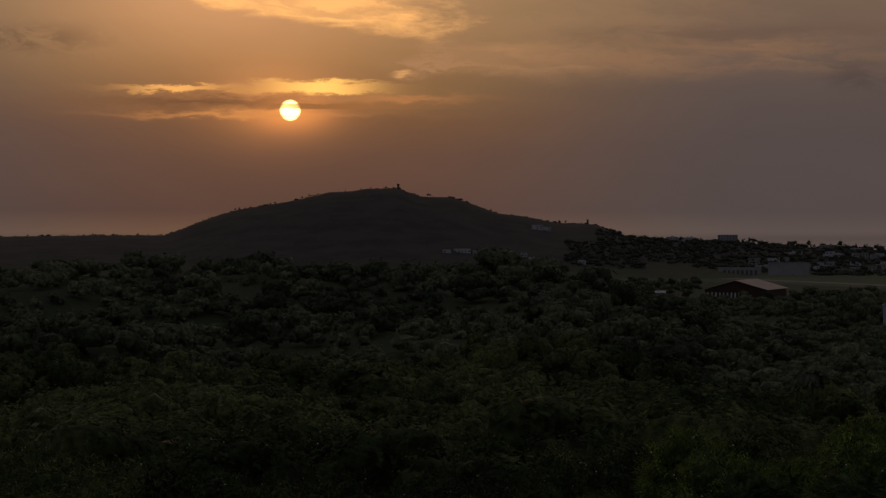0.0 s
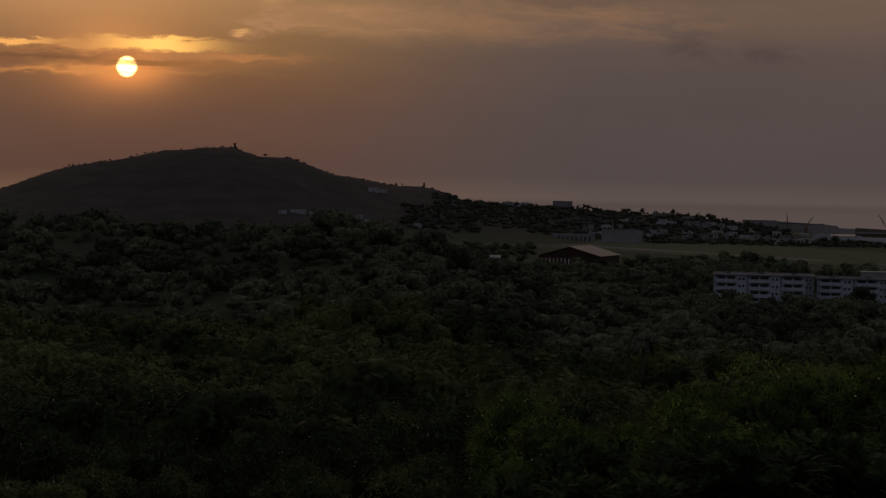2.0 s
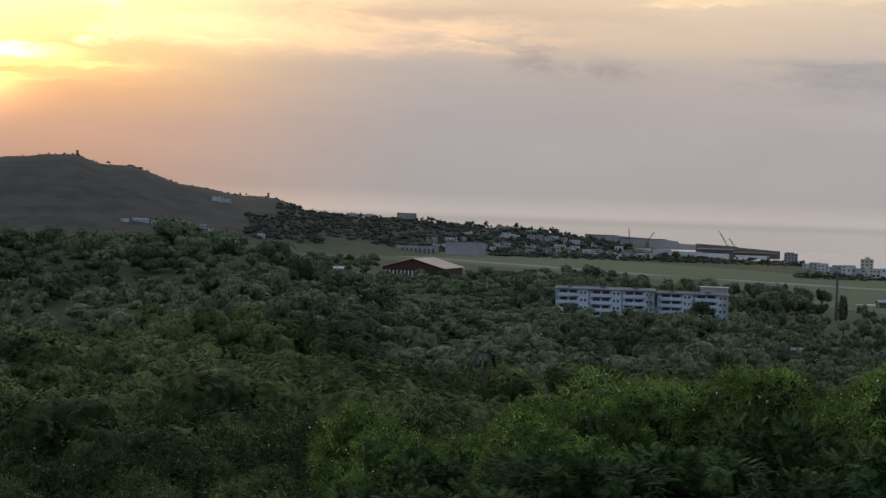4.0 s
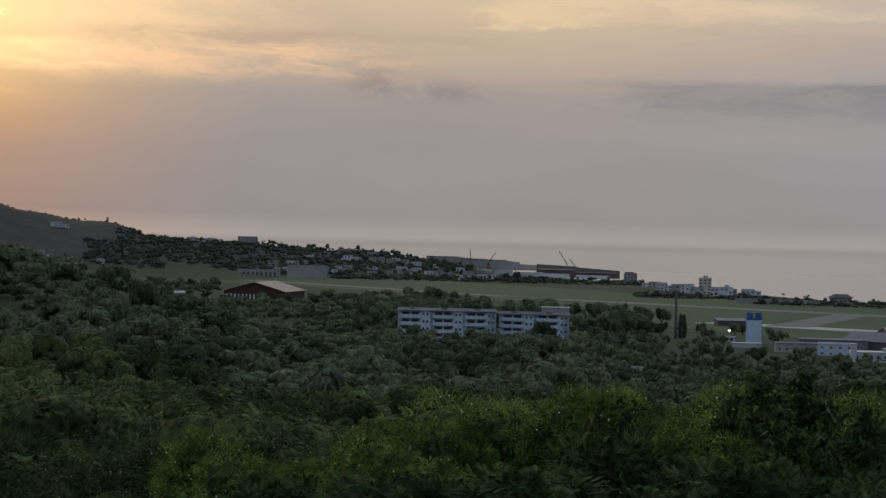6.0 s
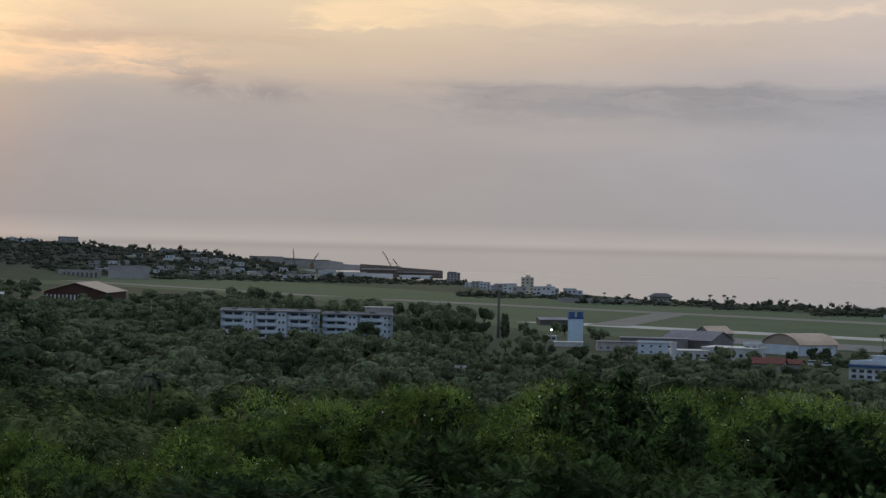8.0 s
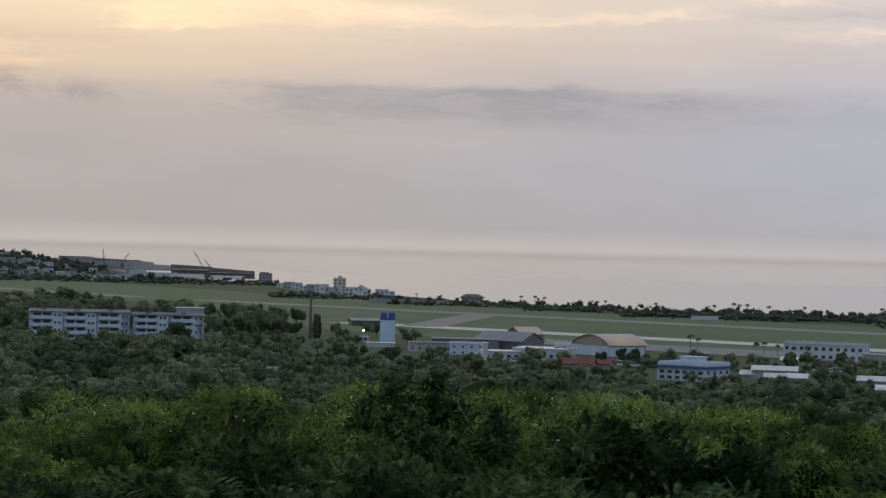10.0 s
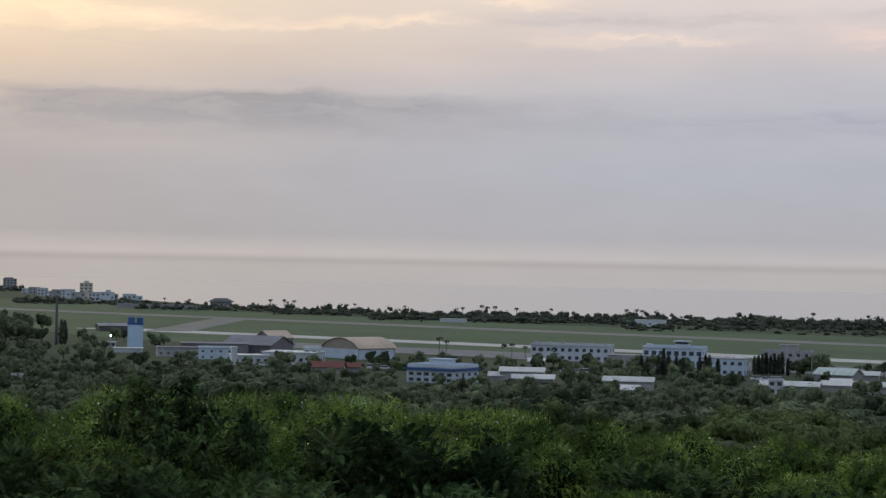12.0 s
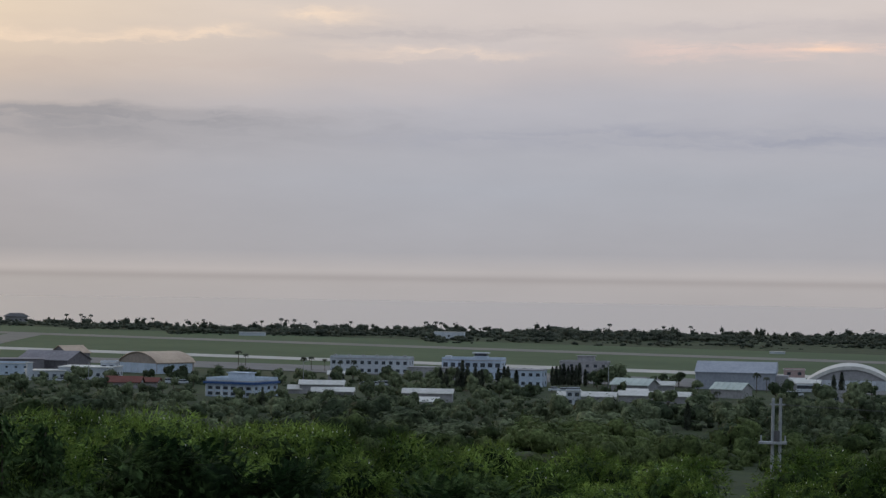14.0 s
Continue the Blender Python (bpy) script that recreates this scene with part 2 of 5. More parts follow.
def leafy(name, dark, light, scale=45.0, island=0.4, through=0.25, clump=0.6, grove=7.0, relief=0.35):
    """Leaves: tone by grove and by tree (noise in metres) and by leaf (island); clump noise gives the relief and puts
    shade into the colour of its hollows; a little light passes through.
    """
    mat = material(name, dark, light, scale, 0.7, 0.0, scale / grove, 0.0, island, 0.12, 0.06, 0.35, 0.09)
    n = Nodes(mat.node_tree)
    bsdf = n.tree.nodes["Principled BSDF"]
    where = n.tree.nodes.new("ShaderNodeNewGeometry")
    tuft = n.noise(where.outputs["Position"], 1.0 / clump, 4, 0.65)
    # where the relief is low the colour is darkened, as shade between clumps
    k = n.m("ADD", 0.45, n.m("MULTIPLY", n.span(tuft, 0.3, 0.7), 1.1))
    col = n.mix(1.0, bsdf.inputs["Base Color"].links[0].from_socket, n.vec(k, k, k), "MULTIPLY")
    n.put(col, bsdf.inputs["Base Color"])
    b = n.tree.nodes.new("ShaderNodeBump")
    b.inputs["Strength"].default_value, b.inputs["Distance"].default_value = 0.8, clump * relief
    n.put(tuft, b.inputs["Height"])
    n.tree.links.new(b.outputs[0], bsdf.inputs["Normal"])
    thin = n.tree.nodes.new("ShaderNodeBsdfTranslucent")
    n.put(col, thin.inputs[0])
    mixer = n.tree.nodes.new("ShaderNodeMixShader")
    mixer.inputs[0].default_value = through
    n.tree.links.new(bsdf.outputs[0], mixer.inputs[1])
    n.tree.links.new(thin.outputs[0], mixer.inputs[2])
    n.tree.links.new(mixer.outputs[0], n.tree.nodes["Material Output"].inputs[0])
    return mat


M_SCRUB = material("scrub_floor", (0.016, 0.029, 0.009), (0.046, 0.064, 0.024), 26, 0.95, 0.3)
def dry_with_distance(mat):
    """The valley's green scrub gives way to the dry brown grass of the hill by the sea."""
    n = Nodes(mat.node_tree)
    bsdf = n.tree.nodes["Principled BSDF"]
    link = bsdf.inputs["Base Color"].links[0]
    green = link.from_socket
    pos = n.tree.nodes.new("ShaderNodeNewGeometry").outputs["Position"]
    xyz = n.tree.nodes.new("ShaderNodeSeparateXYZ")
    n.tree.links.new(pos, xyz.inputs[0])
    dry = n.mix(n.span(n.noise(pos, 0.02, 6, 0.65), 0.35, 0.65), (0.029, 0.027, 0.022), (0.052, 0.048, 0.039))
    n.put(n.mix(n.m("MULTIPLY", n.span(xyz.outputs[1], 1900, 2500), n.span(xyz.outputs[2], 4, 22)), green, dry), bsdf.inputs["Base Color"])


dry_with_distance(M_SCRUB)
M_GRASS = material("airfield_grass", (0.040, 0.070, 0.028), (0.064, 0.099, 0.043), 70, 0.95, 0.0, 9)
M_RUNWAY = material("runway_asphalt", (0.13, 0.128, 0.115), (0.18, 0.175, 0.155), 40, 0.9)
M_CONC = material("apron_concrete", (0.34, 0.33, 0.31), (0.46, 0.45, 0.42), 30, 0.85)
M_ROAD = material("road_asphalt", (0.12, 0.12, 0.12), (0.18, 0.18, 0.18), 15, 0.9)
M_WHITE = material("white_render", (0.38, 0.42, 0.47), (0.51, 0.55, 0.59), 6, 0.85, 0.0, 8, each=0.12)
M_BLUISH = material("pale_blue_render", (0.36, 0.44, 0.54), (0.48, 0.56, 0.66), 6, 0.85, 0.0, 8)
M_BLUE = material("blue_paint", (0.03, 0.075, 0.21), (0.05, 0.11, 0.28), 4, 0.6)
M_GREY = material("grey_cement", (0.24, 0.24, 0.25), (0.34, 0.34, 0.35), 8, 0.9, 0.0, 8, each=0.15)
M_DARK = material("dark_cement", (0.08, 0.08, 0.085), (0.13, 0.13, 0.135), 8, 0.9)
M_SHEET = material("grey_sheet_roof", (0.17, 0.17, 0.185), (0.27, 0.27, 0.285), 10, 0.7, 0.0, 8)
M_HANGAR = material("blue_grey_sheet_wall", (0.23, 0.255, 0.30), (0.31, 0.335, 0.385), 9, 0.75, 0.0, 8)
M_SKY = material("sky_blue_render", (0.38, 0.52, 0.66), (0.48, 0.62, 0.76), 5, 0.85, 0.0, 8)
M_MAUVE = material("weathered_mauve_sheet", (0.135, 0.13, 0.145), (0.21, 0.20, 0.22), 8, 0.8, 0.0, 8, each=0.15)
M_BROWN = material("brown_sheet_gable", (0.25, 0.21, 0.185), (0.34, 0.29, 0.25), 8, 0.8)
M_PALE = material("pale_sheet_roof", (0.44, 0.44, 0.42), (0.58, 0.58, 0.56), 10, 0.6, 0.0, 8, each=0.1)
M_TAN = material("tan_sheet_roof", (0.38, 0.295, 0.225), (0.50, 0.395, 0.305), 9, 0.7)
M_GREEN = material("grey_green_sheet_roof", (0.34, 0.40, 0.38), (0.46, 0.51, 0.48), 9, 0.65)
M_RED = material("red_brick_paint", (0.048, 0.026, 0.023), (0.074, 0.036, 0.032), 5, 0.85)
M_REDROOF = material("red_tile_roof", (0.115, 0.043, 0.036), (0.17, 0.065, 0.052), 4, 0.85)
M_YELLOW = material("cream_render", (0.44, 0.42, 0.35), (0.55, 0.52, 0.44), 6, 0.85)
M_RUST = material("rust_brown_wall", (0.105, 0.090, 0.082), (0.165, 0.142, 0.128), 25, 0.9)
M_PINK = material("faded_pink_render", (0.30, 0.22, 0.21), (0.40, 0.31, 0.30), 5, 0.85)
M_GLASS = material("window_glass", (0.03, 0.035, 0.045), (0.06, 0.07, 0.085), 3, 0.25, spec=0.6)
M_STEEL = material("crane_steel", (0.14, 0.10, 0.06), (0.22, 0.16, 0.10), 3, 0.6)
M_POLE = material("pole_concrete", (0.24, 0.26, 0.28), (0.34, 0.36, 0.38), 2, 0.85)
M_TRUNK = material("bark", (0.06, 0.05, 0.04), (0.13, 0.11, 0.085), 1, 0.95, 0.02)
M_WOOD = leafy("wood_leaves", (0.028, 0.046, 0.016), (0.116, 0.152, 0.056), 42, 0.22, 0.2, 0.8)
# wood leaves made paler and bluer: the haze of distance is in the colour
M_HAZY = leafy("hazy_tree_leaves", (0.041, 0.057, 0.032), (0.132, 0.160, 0.090), 48, 0.22, 0.2, 1.3)
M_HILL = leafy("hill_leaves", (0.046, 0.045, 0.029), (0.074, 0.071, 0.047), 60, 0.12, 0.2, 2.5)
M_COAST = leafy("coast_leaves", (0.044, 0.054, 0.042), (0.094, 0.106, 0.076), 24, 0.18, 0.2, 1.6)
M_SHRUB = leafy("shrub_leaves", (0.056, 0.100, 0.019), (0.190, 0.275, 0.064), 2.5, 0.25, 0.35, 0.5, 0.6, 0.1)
# feathery leaves; the dark tone also holds shade inside and low in the hedge
M_FERN_SHADE = leafy("feathery_and_shade_leaves", (0.014, 0.032, 0.011), (0.070, 0.110, 0.040), 3.0, 0.45, 0.3, 0.25, 0.5, 0.1)
M_FLOWER = material("pale_blossom", (0.70, 0.70, 0.58), (0.85, 0.85, 0.74), 0.5, 0.8)

M_SEA = bpy.data.materials.new("sky_tinted_sea")
M_SEA.use_nodes = True
S = Nodes(M_SEA.node_tree)
sea_bsdf = S.tree.nodes["Principled BSDF"]
# pale warm base: the sky's reflection is put into the water's colour
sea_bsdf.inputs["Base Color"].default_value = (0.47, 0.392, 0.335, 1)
sea_bsdf.inputs["Roughness"].default_value = 0.28
sea_pos = S.tree.nodes.new("ShaderNodeNewGeometry").outputs["Position"]
sea_bump = S.tree.nodes.new("ShaderNodeBump")
sea_bump.inputs["Strength"].default_value, sea_bump.inputs["Distance"].default_value = 0.12, 0.3
S.put(S.noise(sea_pos, 0.06, 4), sea_bump.inputs["Height"])
S.tree.links.new(sea_bump.outputs[0], sea_bsdf.inputs["Normal"])


# ---- the lie of the land ----
def ease(x, a, b):
    k = np.clip((np.asarray(x, float) - a) / (b - a), 0, 1)
    return k * k * (3 - 2 * k)


STEPS = np.array([0, 12, 30, 45, 60, 80, 100, 150, 200, 350, 500, 650, 760, 900, 1100, 1350])
SPUR = np.array([40.4, 39.6, 36.5, 34.2, 32, 29.5, 27, 21.5, 17.5, 10, 6, 15, 28.5, 25, 7, 0])
VALE = np.array([40.4, 39.6, 37.5, 35.7, 34, 31, 28, 22, 15, 5, 1, 0, 0, 0, 0, 0])
# crest of the hill: heading, height
RIDGE_AZ = np.array([-25, -16, -11.35, -8.93, -7.21, -6.92, -6.34, -5.76, -5.18, -4.16, -3.28, -2.99, -2.26, -2.11, -1.16, -0.94, -0.57, 0.23, 0.67, 1.41, 1.99, 2.95, 3.75, 4.04, 4.33, 4.63, 6, 8])
RIDGE_UP = np.array([20, 40, 48.0, 50.0, 50.0, 55.0, 68.0, 80.0, 88.0, 97.0, 107.0, 112.0, 114.0, 117.0, 118.0, 113.0, 106.0, 105.0, 97.0, 82.0, 78.0, 68.0, 67.0, 64.0, 55.0, 47.0, 30, 0])
TERRACE_AZ = np.array([-60, -20, 3, 5, 9, 11.3, 13, 14.2])
TERRACE_UP = np.array([10, 30, 44, 44, 33, 25, 11, 0])
COAST_AZ = np.array([-180, -60, 13, 17, 19, 22.5, 27, 34, 42, 60, 100, 180])
COAST_D = np.array([4700, 3750, 3750, 3050, 2480, 2110, 1950, 1880, 1950, 2150, 3600, 4700])


def ground_height(x, y):
    x, y = np.asarray(x, float), np.asarray(y, float)
    d, az = np.hypot(x, y), np.degrees(np.arctan2(x, y))
    w = ease(az, 5.5, 10.5) * (1 - ease(az, 150, 175))
    ridge_w = ease(az, 2.5, 9.5)
    k = np.where(d > 480, ridge_w, w)
    z = np.interp(d, STEPS, SPUR) * (1 - k) + np.interp(d, STEPS, VALE) * k
    end = 930 - 215 * ease(az, 16.5, 18.5)
    z = z - 3.5 * ridge_w * ease(d, 420, 560) * (1 - ease(d, end, end + 35))
    swell = np.sin(x / 31 + 1.7 * np.sin(y / 57)) * np.sin(y / 26 + 1.3 * np.sin(x / 44)) + 0.5 * np.sin(x / 13 + y / 19) * np.sin(y / 15 - x / 23)
    z = z + 3.4 * swell * ease(d, 130, 220) * (1 - ease(d, end - 110, end - 20))
    crest = np.interp(az, RIDGE_AZ, RIDGE_UP, left=0, right=0)
    z = np.maximum(z, crest * np.where(d < 3200, ease(d, 2420, 3200), 1 - ease(d, 3250, 3700)))
    z = np.maximum(z, np.interp(az, TERRACE_AZ, TERRACE_UP, left=0, right=0) * ease(d, 2820, 3330))
    shore = np.interp(az, COAST_AZ, COAST_D)
    return z - 5.0 * ease(d - shore, -15, 25)


def height(x, y):
    return float(ground_height(x, y))


def spot(az, d, up=None):
    x, y = d * math.sin(radians(az)), d * math.cos(radians(az))
    return Vector((x, y, height(x, y) if up is None else up))


# ---- mesh helpers ----
def link_mesh(name, verts, faces, mats, parent=None, smooth=False, index=None):
    me = bpy.data.meshes.new(name)
    verts, faces = np.asarray(verts, np.float32), np.asarray(faces, np.int32)
    me.vertices.add(len(verts))
    me.vertices.foreach_set("co", verts.ravel())
    k = faces.shape[1]
    me.loops.add(faces.size)
    me.loops.foreach_set("vertex_index", faces.ravel())
    me.polygons.add(len(faces))
    me.polygons.foreach_set("loop_start", np.arange(0, faces.size, k, dtype=np.int32))
    me.polygons.foreach_set("loop_total", np.full(len(faces), k, np.int32))
    if index is not None:
        me.polygons.foreach_set("material_index", np.asarray(index, np.int32))
    me.update(calc_edges=True)
    me.validate()
    for m in mats:
        me.materials.append(m)
    if smooth:
        me.polygons.foreach_set("use_smooth", np.ones(len(faces), bool))
    ob = new(name, me)
    ob.parent = parent
    return ob


def part(name, bm, mat, parent=None, label="", smooth=False):
    me = bpy.data.meshes.new(name)
    bm.to_mesh(me)
    bm.free()
    me.materials.append(mat)
    if smooth:
        for p in me.polygons:
            p.use_smooth = True
    ob = new(name, me)
    ob.parent = parent
    return tagged(ob, label)


def share(ob, name, m, parent=None):
    """Another piece on the same mesh."""
    o = new(name, ob.data)
    o.parent, o.matrix_basis = parent, m
    return o


def box(bm, x0, x1, y0, y1, z0, z1, bevel=0.0):
    r = bmesh.ops.create_cube(bm, size=1.0, matrix=Matrix.LocRotScale(((x0 + x1) / 2, (y0 + y1) / 2, (z0 + z1) / 2), None, (x1 - x0, y1 - y0, z1 - z0)))
    if bevel:
        edges = list({e for v in r["verts"] for e in v.link_edges})
        bmesh.ops.bevel(bm, geom=edges, offset=bevel, segments=1, affect="EDGES")
    return bm


def boxes(*rows, bevel=0.0):
    bm = bmesh.new()
    for r in rows:
        box(bm, *r, bevel=bevel)
    return bm


def rod(bm, a, b, r0, r1=None, sides=8):
    a, b = Vector(a), Vector(b)
    m = Matrix.Translation((a + b) / 2) @ (b - a).to_track_quat("Z", "Y").to_matrix().to_4x4()
    bmesh.ops.create_cone(bm, cap_ends=True, segments=sides, radius1=r0, radius2=r0 if r1 is None else r1, depth=(b - a).length, matrix=m)
    return bm


def thing(name, az, d, turn=0.0, label="", category="", group="", up=None, sink=0.0):
    """An Empty on the ground; its x runs along the front as seen from the lookout, y away from it."""
    ob = new(name)
    p = spot(az, d, up)
    ob.matrix_world = pose(p.x, p.y, p.z - sink, 0, 0, -az + turn)
    return tagged(ob, label, category, group)


# ---- ground, sea ----
def ring(azs, ds):
    a, d = np.meshgrid(np.radians(azs), ds, indexing="ij")
    x, y = (d * np.sin(a)).ravel(), (d * np.cos(a)).ravel()
    n, m = len(azs), len(ds)
    i, j = np.meshgrid(np.arange(n - 1), np.arange(m - 1), indexing="ij")
    q = (i * m + j).ravel()
    return x, y, np.stack([q, q + 1, q + m + 1, q + m], 1)


azs = np.concatenate([np.arange(-180, -20, 5.0), np.arange(-20, -14, 0.4), np.arange(-14, 48, 0.2), np.arange(48, 50, 0.4), np.arange(50, 180.1, 5.0)])
ds = np.concatenate([[-0.3, 1.5], np.arange(4, 120, 6), np.arange(120, 1000, 20), np.arange(1000, 3800, 25), np.arange(3800, 4951, 150)])
gx, gy, gf = ring(azs, ds)
tagged(link_mesh("ground", np.stack([gx, gy, ground_height(gx, gy)], 1), gf[:, ::-1], [M_SCRUB], smooth=True),
       "dark scrub-covered land falling from a lookout to a coastal plain", "ground", kind="structure")
sx, sy, sf = ring(np.arange(-180, 181, 3.0), [1200, 1800, 2600, 3600, 4950])
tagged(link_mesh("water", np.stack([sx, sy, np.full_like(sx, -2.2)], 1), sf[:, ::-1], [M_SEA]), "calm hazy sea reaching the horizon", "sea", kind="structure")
def flat(points, name, mat, label, category, up=0.12):
    """A level sheet with a thin edge, laid on the plain; points run round it."""
    bm = bmesh.new()
    vs = [bm.verts.new((x, y, up)) for x, y in points]
    f = bm.faces.new(vs)
    f.normal_update()
    if f.normal.z < 0:
        f.normal_flip()
    r = bmesh.ops.extrude_face_region(bm, geom=[f])
    bmesh.ops.translate(bm, verts=[v for v in r["geom"] if isinstance(v, bmesh.types.BMVert)], vec=(0, 0, -0.1))
    bmesh.ops.recalc_face_normals(bm, faces=bm.faces)
    return tagged(part(name, bm, mat), label, category, kind="structure")


def strip(a, b, width):
    a, b = Vector(a), Vector(b)
    n = Vector((-(b - a).y, (b - a).x)).normalized() * width / 2
    return [a + n, b + n, b - n, a - n]


# ---- the airfield ----
flat([(70, 2880), (210, 2300), (330, 2150), (430, 1800), (400, 1420), (395, 1130), (440, 960), (500, 880), (640, 700), (900, 420), (1200, 560), (1010, 960), (850, 1340), (730, 1640), (690, 1900), (640, 2350), (560, 2830)],
     "airfield_grass", M_GRASS, "mown green grass of the airfield", "grass", 0.12)
flat(strip((497, 1800), (1010, 620), 40), "runway", M_RUNWAY, "long pale grey asphalt runway", "runway", 0.20)
flat(strip((448, 1270), (860, 480), 34), "taxiway", M_CONC, "pale concrete taxiway along the apron", "taxiway", 0.20)
flat(strip((474, 1215), (632, 1490), 26), "taxiway_link", M_RUNWAY, "grey taxiway joining the runway", "taxiway", 0.24)
flat(strip((250, 2740), (470, 1870), 30), "runway_end", M_RUNWAY, "faded grey far end of the runway", "runway", 0.20)
flat([(436, 1010), (470, 1060), (640, 760), (720, 600), (640, 590), (560, 740)], "apron", M_ROAD, "dark grey parking apron of the airfield", "apron", 0.28)
flat(strip((520, 770), (590, 745), 14), "road", M_ROAD, "grey asphalt access road between trees", "road", 0.3)
flat(strip((560, 760), (640, 610), 12), "road", M_ROAD, "grey asphalt service road by the hangars", "road", 0.34)


# ---- buildings ----
PANE_CACHE = {}


def pane_mesh(w, h):
    """A glazed window: a frame ring standing proud and a pane set back in it."""
    key = (round(w, 2), round(h, 2))
    if key not in PANE_CACHE:
        bm = bmesh.new()
        t = 0.12
        for r in ((-w / 2 - t, -w / 2, -t, h + t), (w / 2, w / 2 + t, -t, h + t), (-w / 2, w / 2, h, h + t), (-w / 2, w / 2, -t, 0)):
            box(bm, r[0], r[1], -0.14, 0.02, r[2], r[3])
        me = bpy.data.meshes.new("window")
        bm.to_mesh(me)
        bm.free()
        me.materials.append(M_WHITE)
        gm = bpy.data.meshes.new("pane")
        g = boxes((-w / 2, w / 2, -0.05, 0.02, 0, h))
        g.to_mesh(gm)
        g.free()
        gm.materials.append(M_GLASS)
        PANE_CACHE[key] = (me, gm)
    return PANE_CACHE[key]


def window(parent, x, y, z, w, h, rz=0.0, framed=True):
    me, gm = pane_mesh(w, h)
    if framed:
        o = new("window", me)
        o.parent, o.matrix_basis = parent, pose(x, y, z, 0, 0, rz)
        g = new("pane", gm)
        g.parent = o
    else:
        o = new("window", gm)
        o.parent, o.matrix_basis = parent, pose(x, y, z, 0, 0, rz)
    return o


def window_grid(parent, w, d, h, floors, bays, ww=1.5, wh=1.3, side=True, framed=True, skip=0.0):
    fh = h / floors
    for f in range(floors):
        for b in range(bays):
            if random.random() >= skip:
                window(parent, -w / 2 + (b + 0.5) * w / bays, 0, f * fh + fh * 0.32, ww, min(wh, fh * 0.5), 0, framed)
        if side:
            n = max(1, int(d / 4.5))
            for b in range(n):
                window(parent, w / 2, (b + 0.5) * d / n, f * fh + fh * 0.32, ww, min(wh, fh * 0.5), 90, framed)


def flat_building(name, az, d, w, dep, h, floors=2, bays=4, wall=None, roof=None, turn=0.0, label="", category="building", group="", up=None, parapet=0.7, hut=False,
                  framed=False, ww=1.5, wh=1.3, side=True, skip=0.0):
    t = thing(name, az, d, turn, label, category, group, up, 0.3)
    wall, roof = wall or M_WHITE, roof or M_GREY
    part("wall", boxes((-w / 2, w / 2, 0, dep, -1.0, h)), wall, t)
    part("roof", boxes((-w / 2 - 0.3, w / 2 + 0.3, -0.3, dep + 0.3, h, h + 0.25)), roof, t)
    if parapet:
        p, k = 0.25, h + 0.25
        part("parapet", boxes((-w / 2, w / 2, 0, p, k, k + parapet), (-w / 2, w / 2, dep - p, dep, k, k + parapet),
                              (-w / 2, -w / 2 + p, p, dep - p, k, k + parapet), (w / 2 - p, w / 2, p, dep - p, k, k + parapet)), wall, t)
    if hut:
        part("stair_head", boxes((-w * 0.15, w * 0.2, dep * 0.35, dep * 0.75, h + 0.25, h + 2.9), (-w * 0.18, w * 0.23, dep * 0.3, dep * 0.8, h + 2.9, h + 3.1)), wall, t)
    if bays:
        window_grid(t, w, dep, h, floors, bays, ww, wh, side, framed, skip)
    return t


def prism(bm, profile, y0, y1):
    """Profile (x, z), closed, drawn along y."""
    a = [bm.verts.new((x, y0, z)) for x, z in profile]
    b = [bm.verts.new((x, y1, z)) for x, z in profile]
    n = len(profile)
    bm.faces.new(a)
    bm.faces.new(b[::-1])
    for i in range(n):
        bm.faces.new((a[i], b[i], b[(i + 1) % n], a[(i + 1) % n]))
    bmesh.ops.recalc_face_normals(bm, faces=bm.faces)
    return bm


def roof_shell(bm, curve, y0, y1, t=0.25):
    """A roof of thickness t whose upper face follows curve (x, z) from left to right."""
    return prism(bm, [(x, z + t) for x, z in curve] + [(x, z) for x, z in reversed(curve)], y0, y1)


def gable_building(name, az, d, w, dep, h, rise, wall=None, roof=None, turn=0.0, label="", category="building", group="", up=None, vault=False, over=0.6, ribs=0):
    """Ridge along y (away from the lookout at turn 0); a vault has a barrel roof instead."""
    t = thing(name, az, d, turn, label, category, group, up, 0.3)
    if vault:
        r = [(-w / 2 + w * i / 14, h + rise * math.sin(math.pi * (i / 14)) ** 0.75) for i in range(15)]
    else:
        r = [(-w / 2, h), (0, h + rise), (w / 2, h)]
    part("wall", prism(bmesh.new(), [(-w / 2, -1), *[(x, z - 0.02) for x, z in r], (w / 2, -1)], 0, dep), wall or M_GREY, t)
    s = (w / 2 + over) / (w / 2)
    part("roof", roof_shell(bmesh.new(), [(x * s, z if abs(x) < w / 2 - 0.01 else z - over * 0.3) for x, z in r], -over, dep + over), roof or M_SHEET, t)
    for i in range(ribs):
        y = (i + 0.5) * dep / ribs
        part("roof_rib", roof_shell(bmesh.new(), [(x * s, z + 0.25) for x, z in r], y - 0.15, y + 0.15, 0.12), roof or M_SHEET, t)
    return t


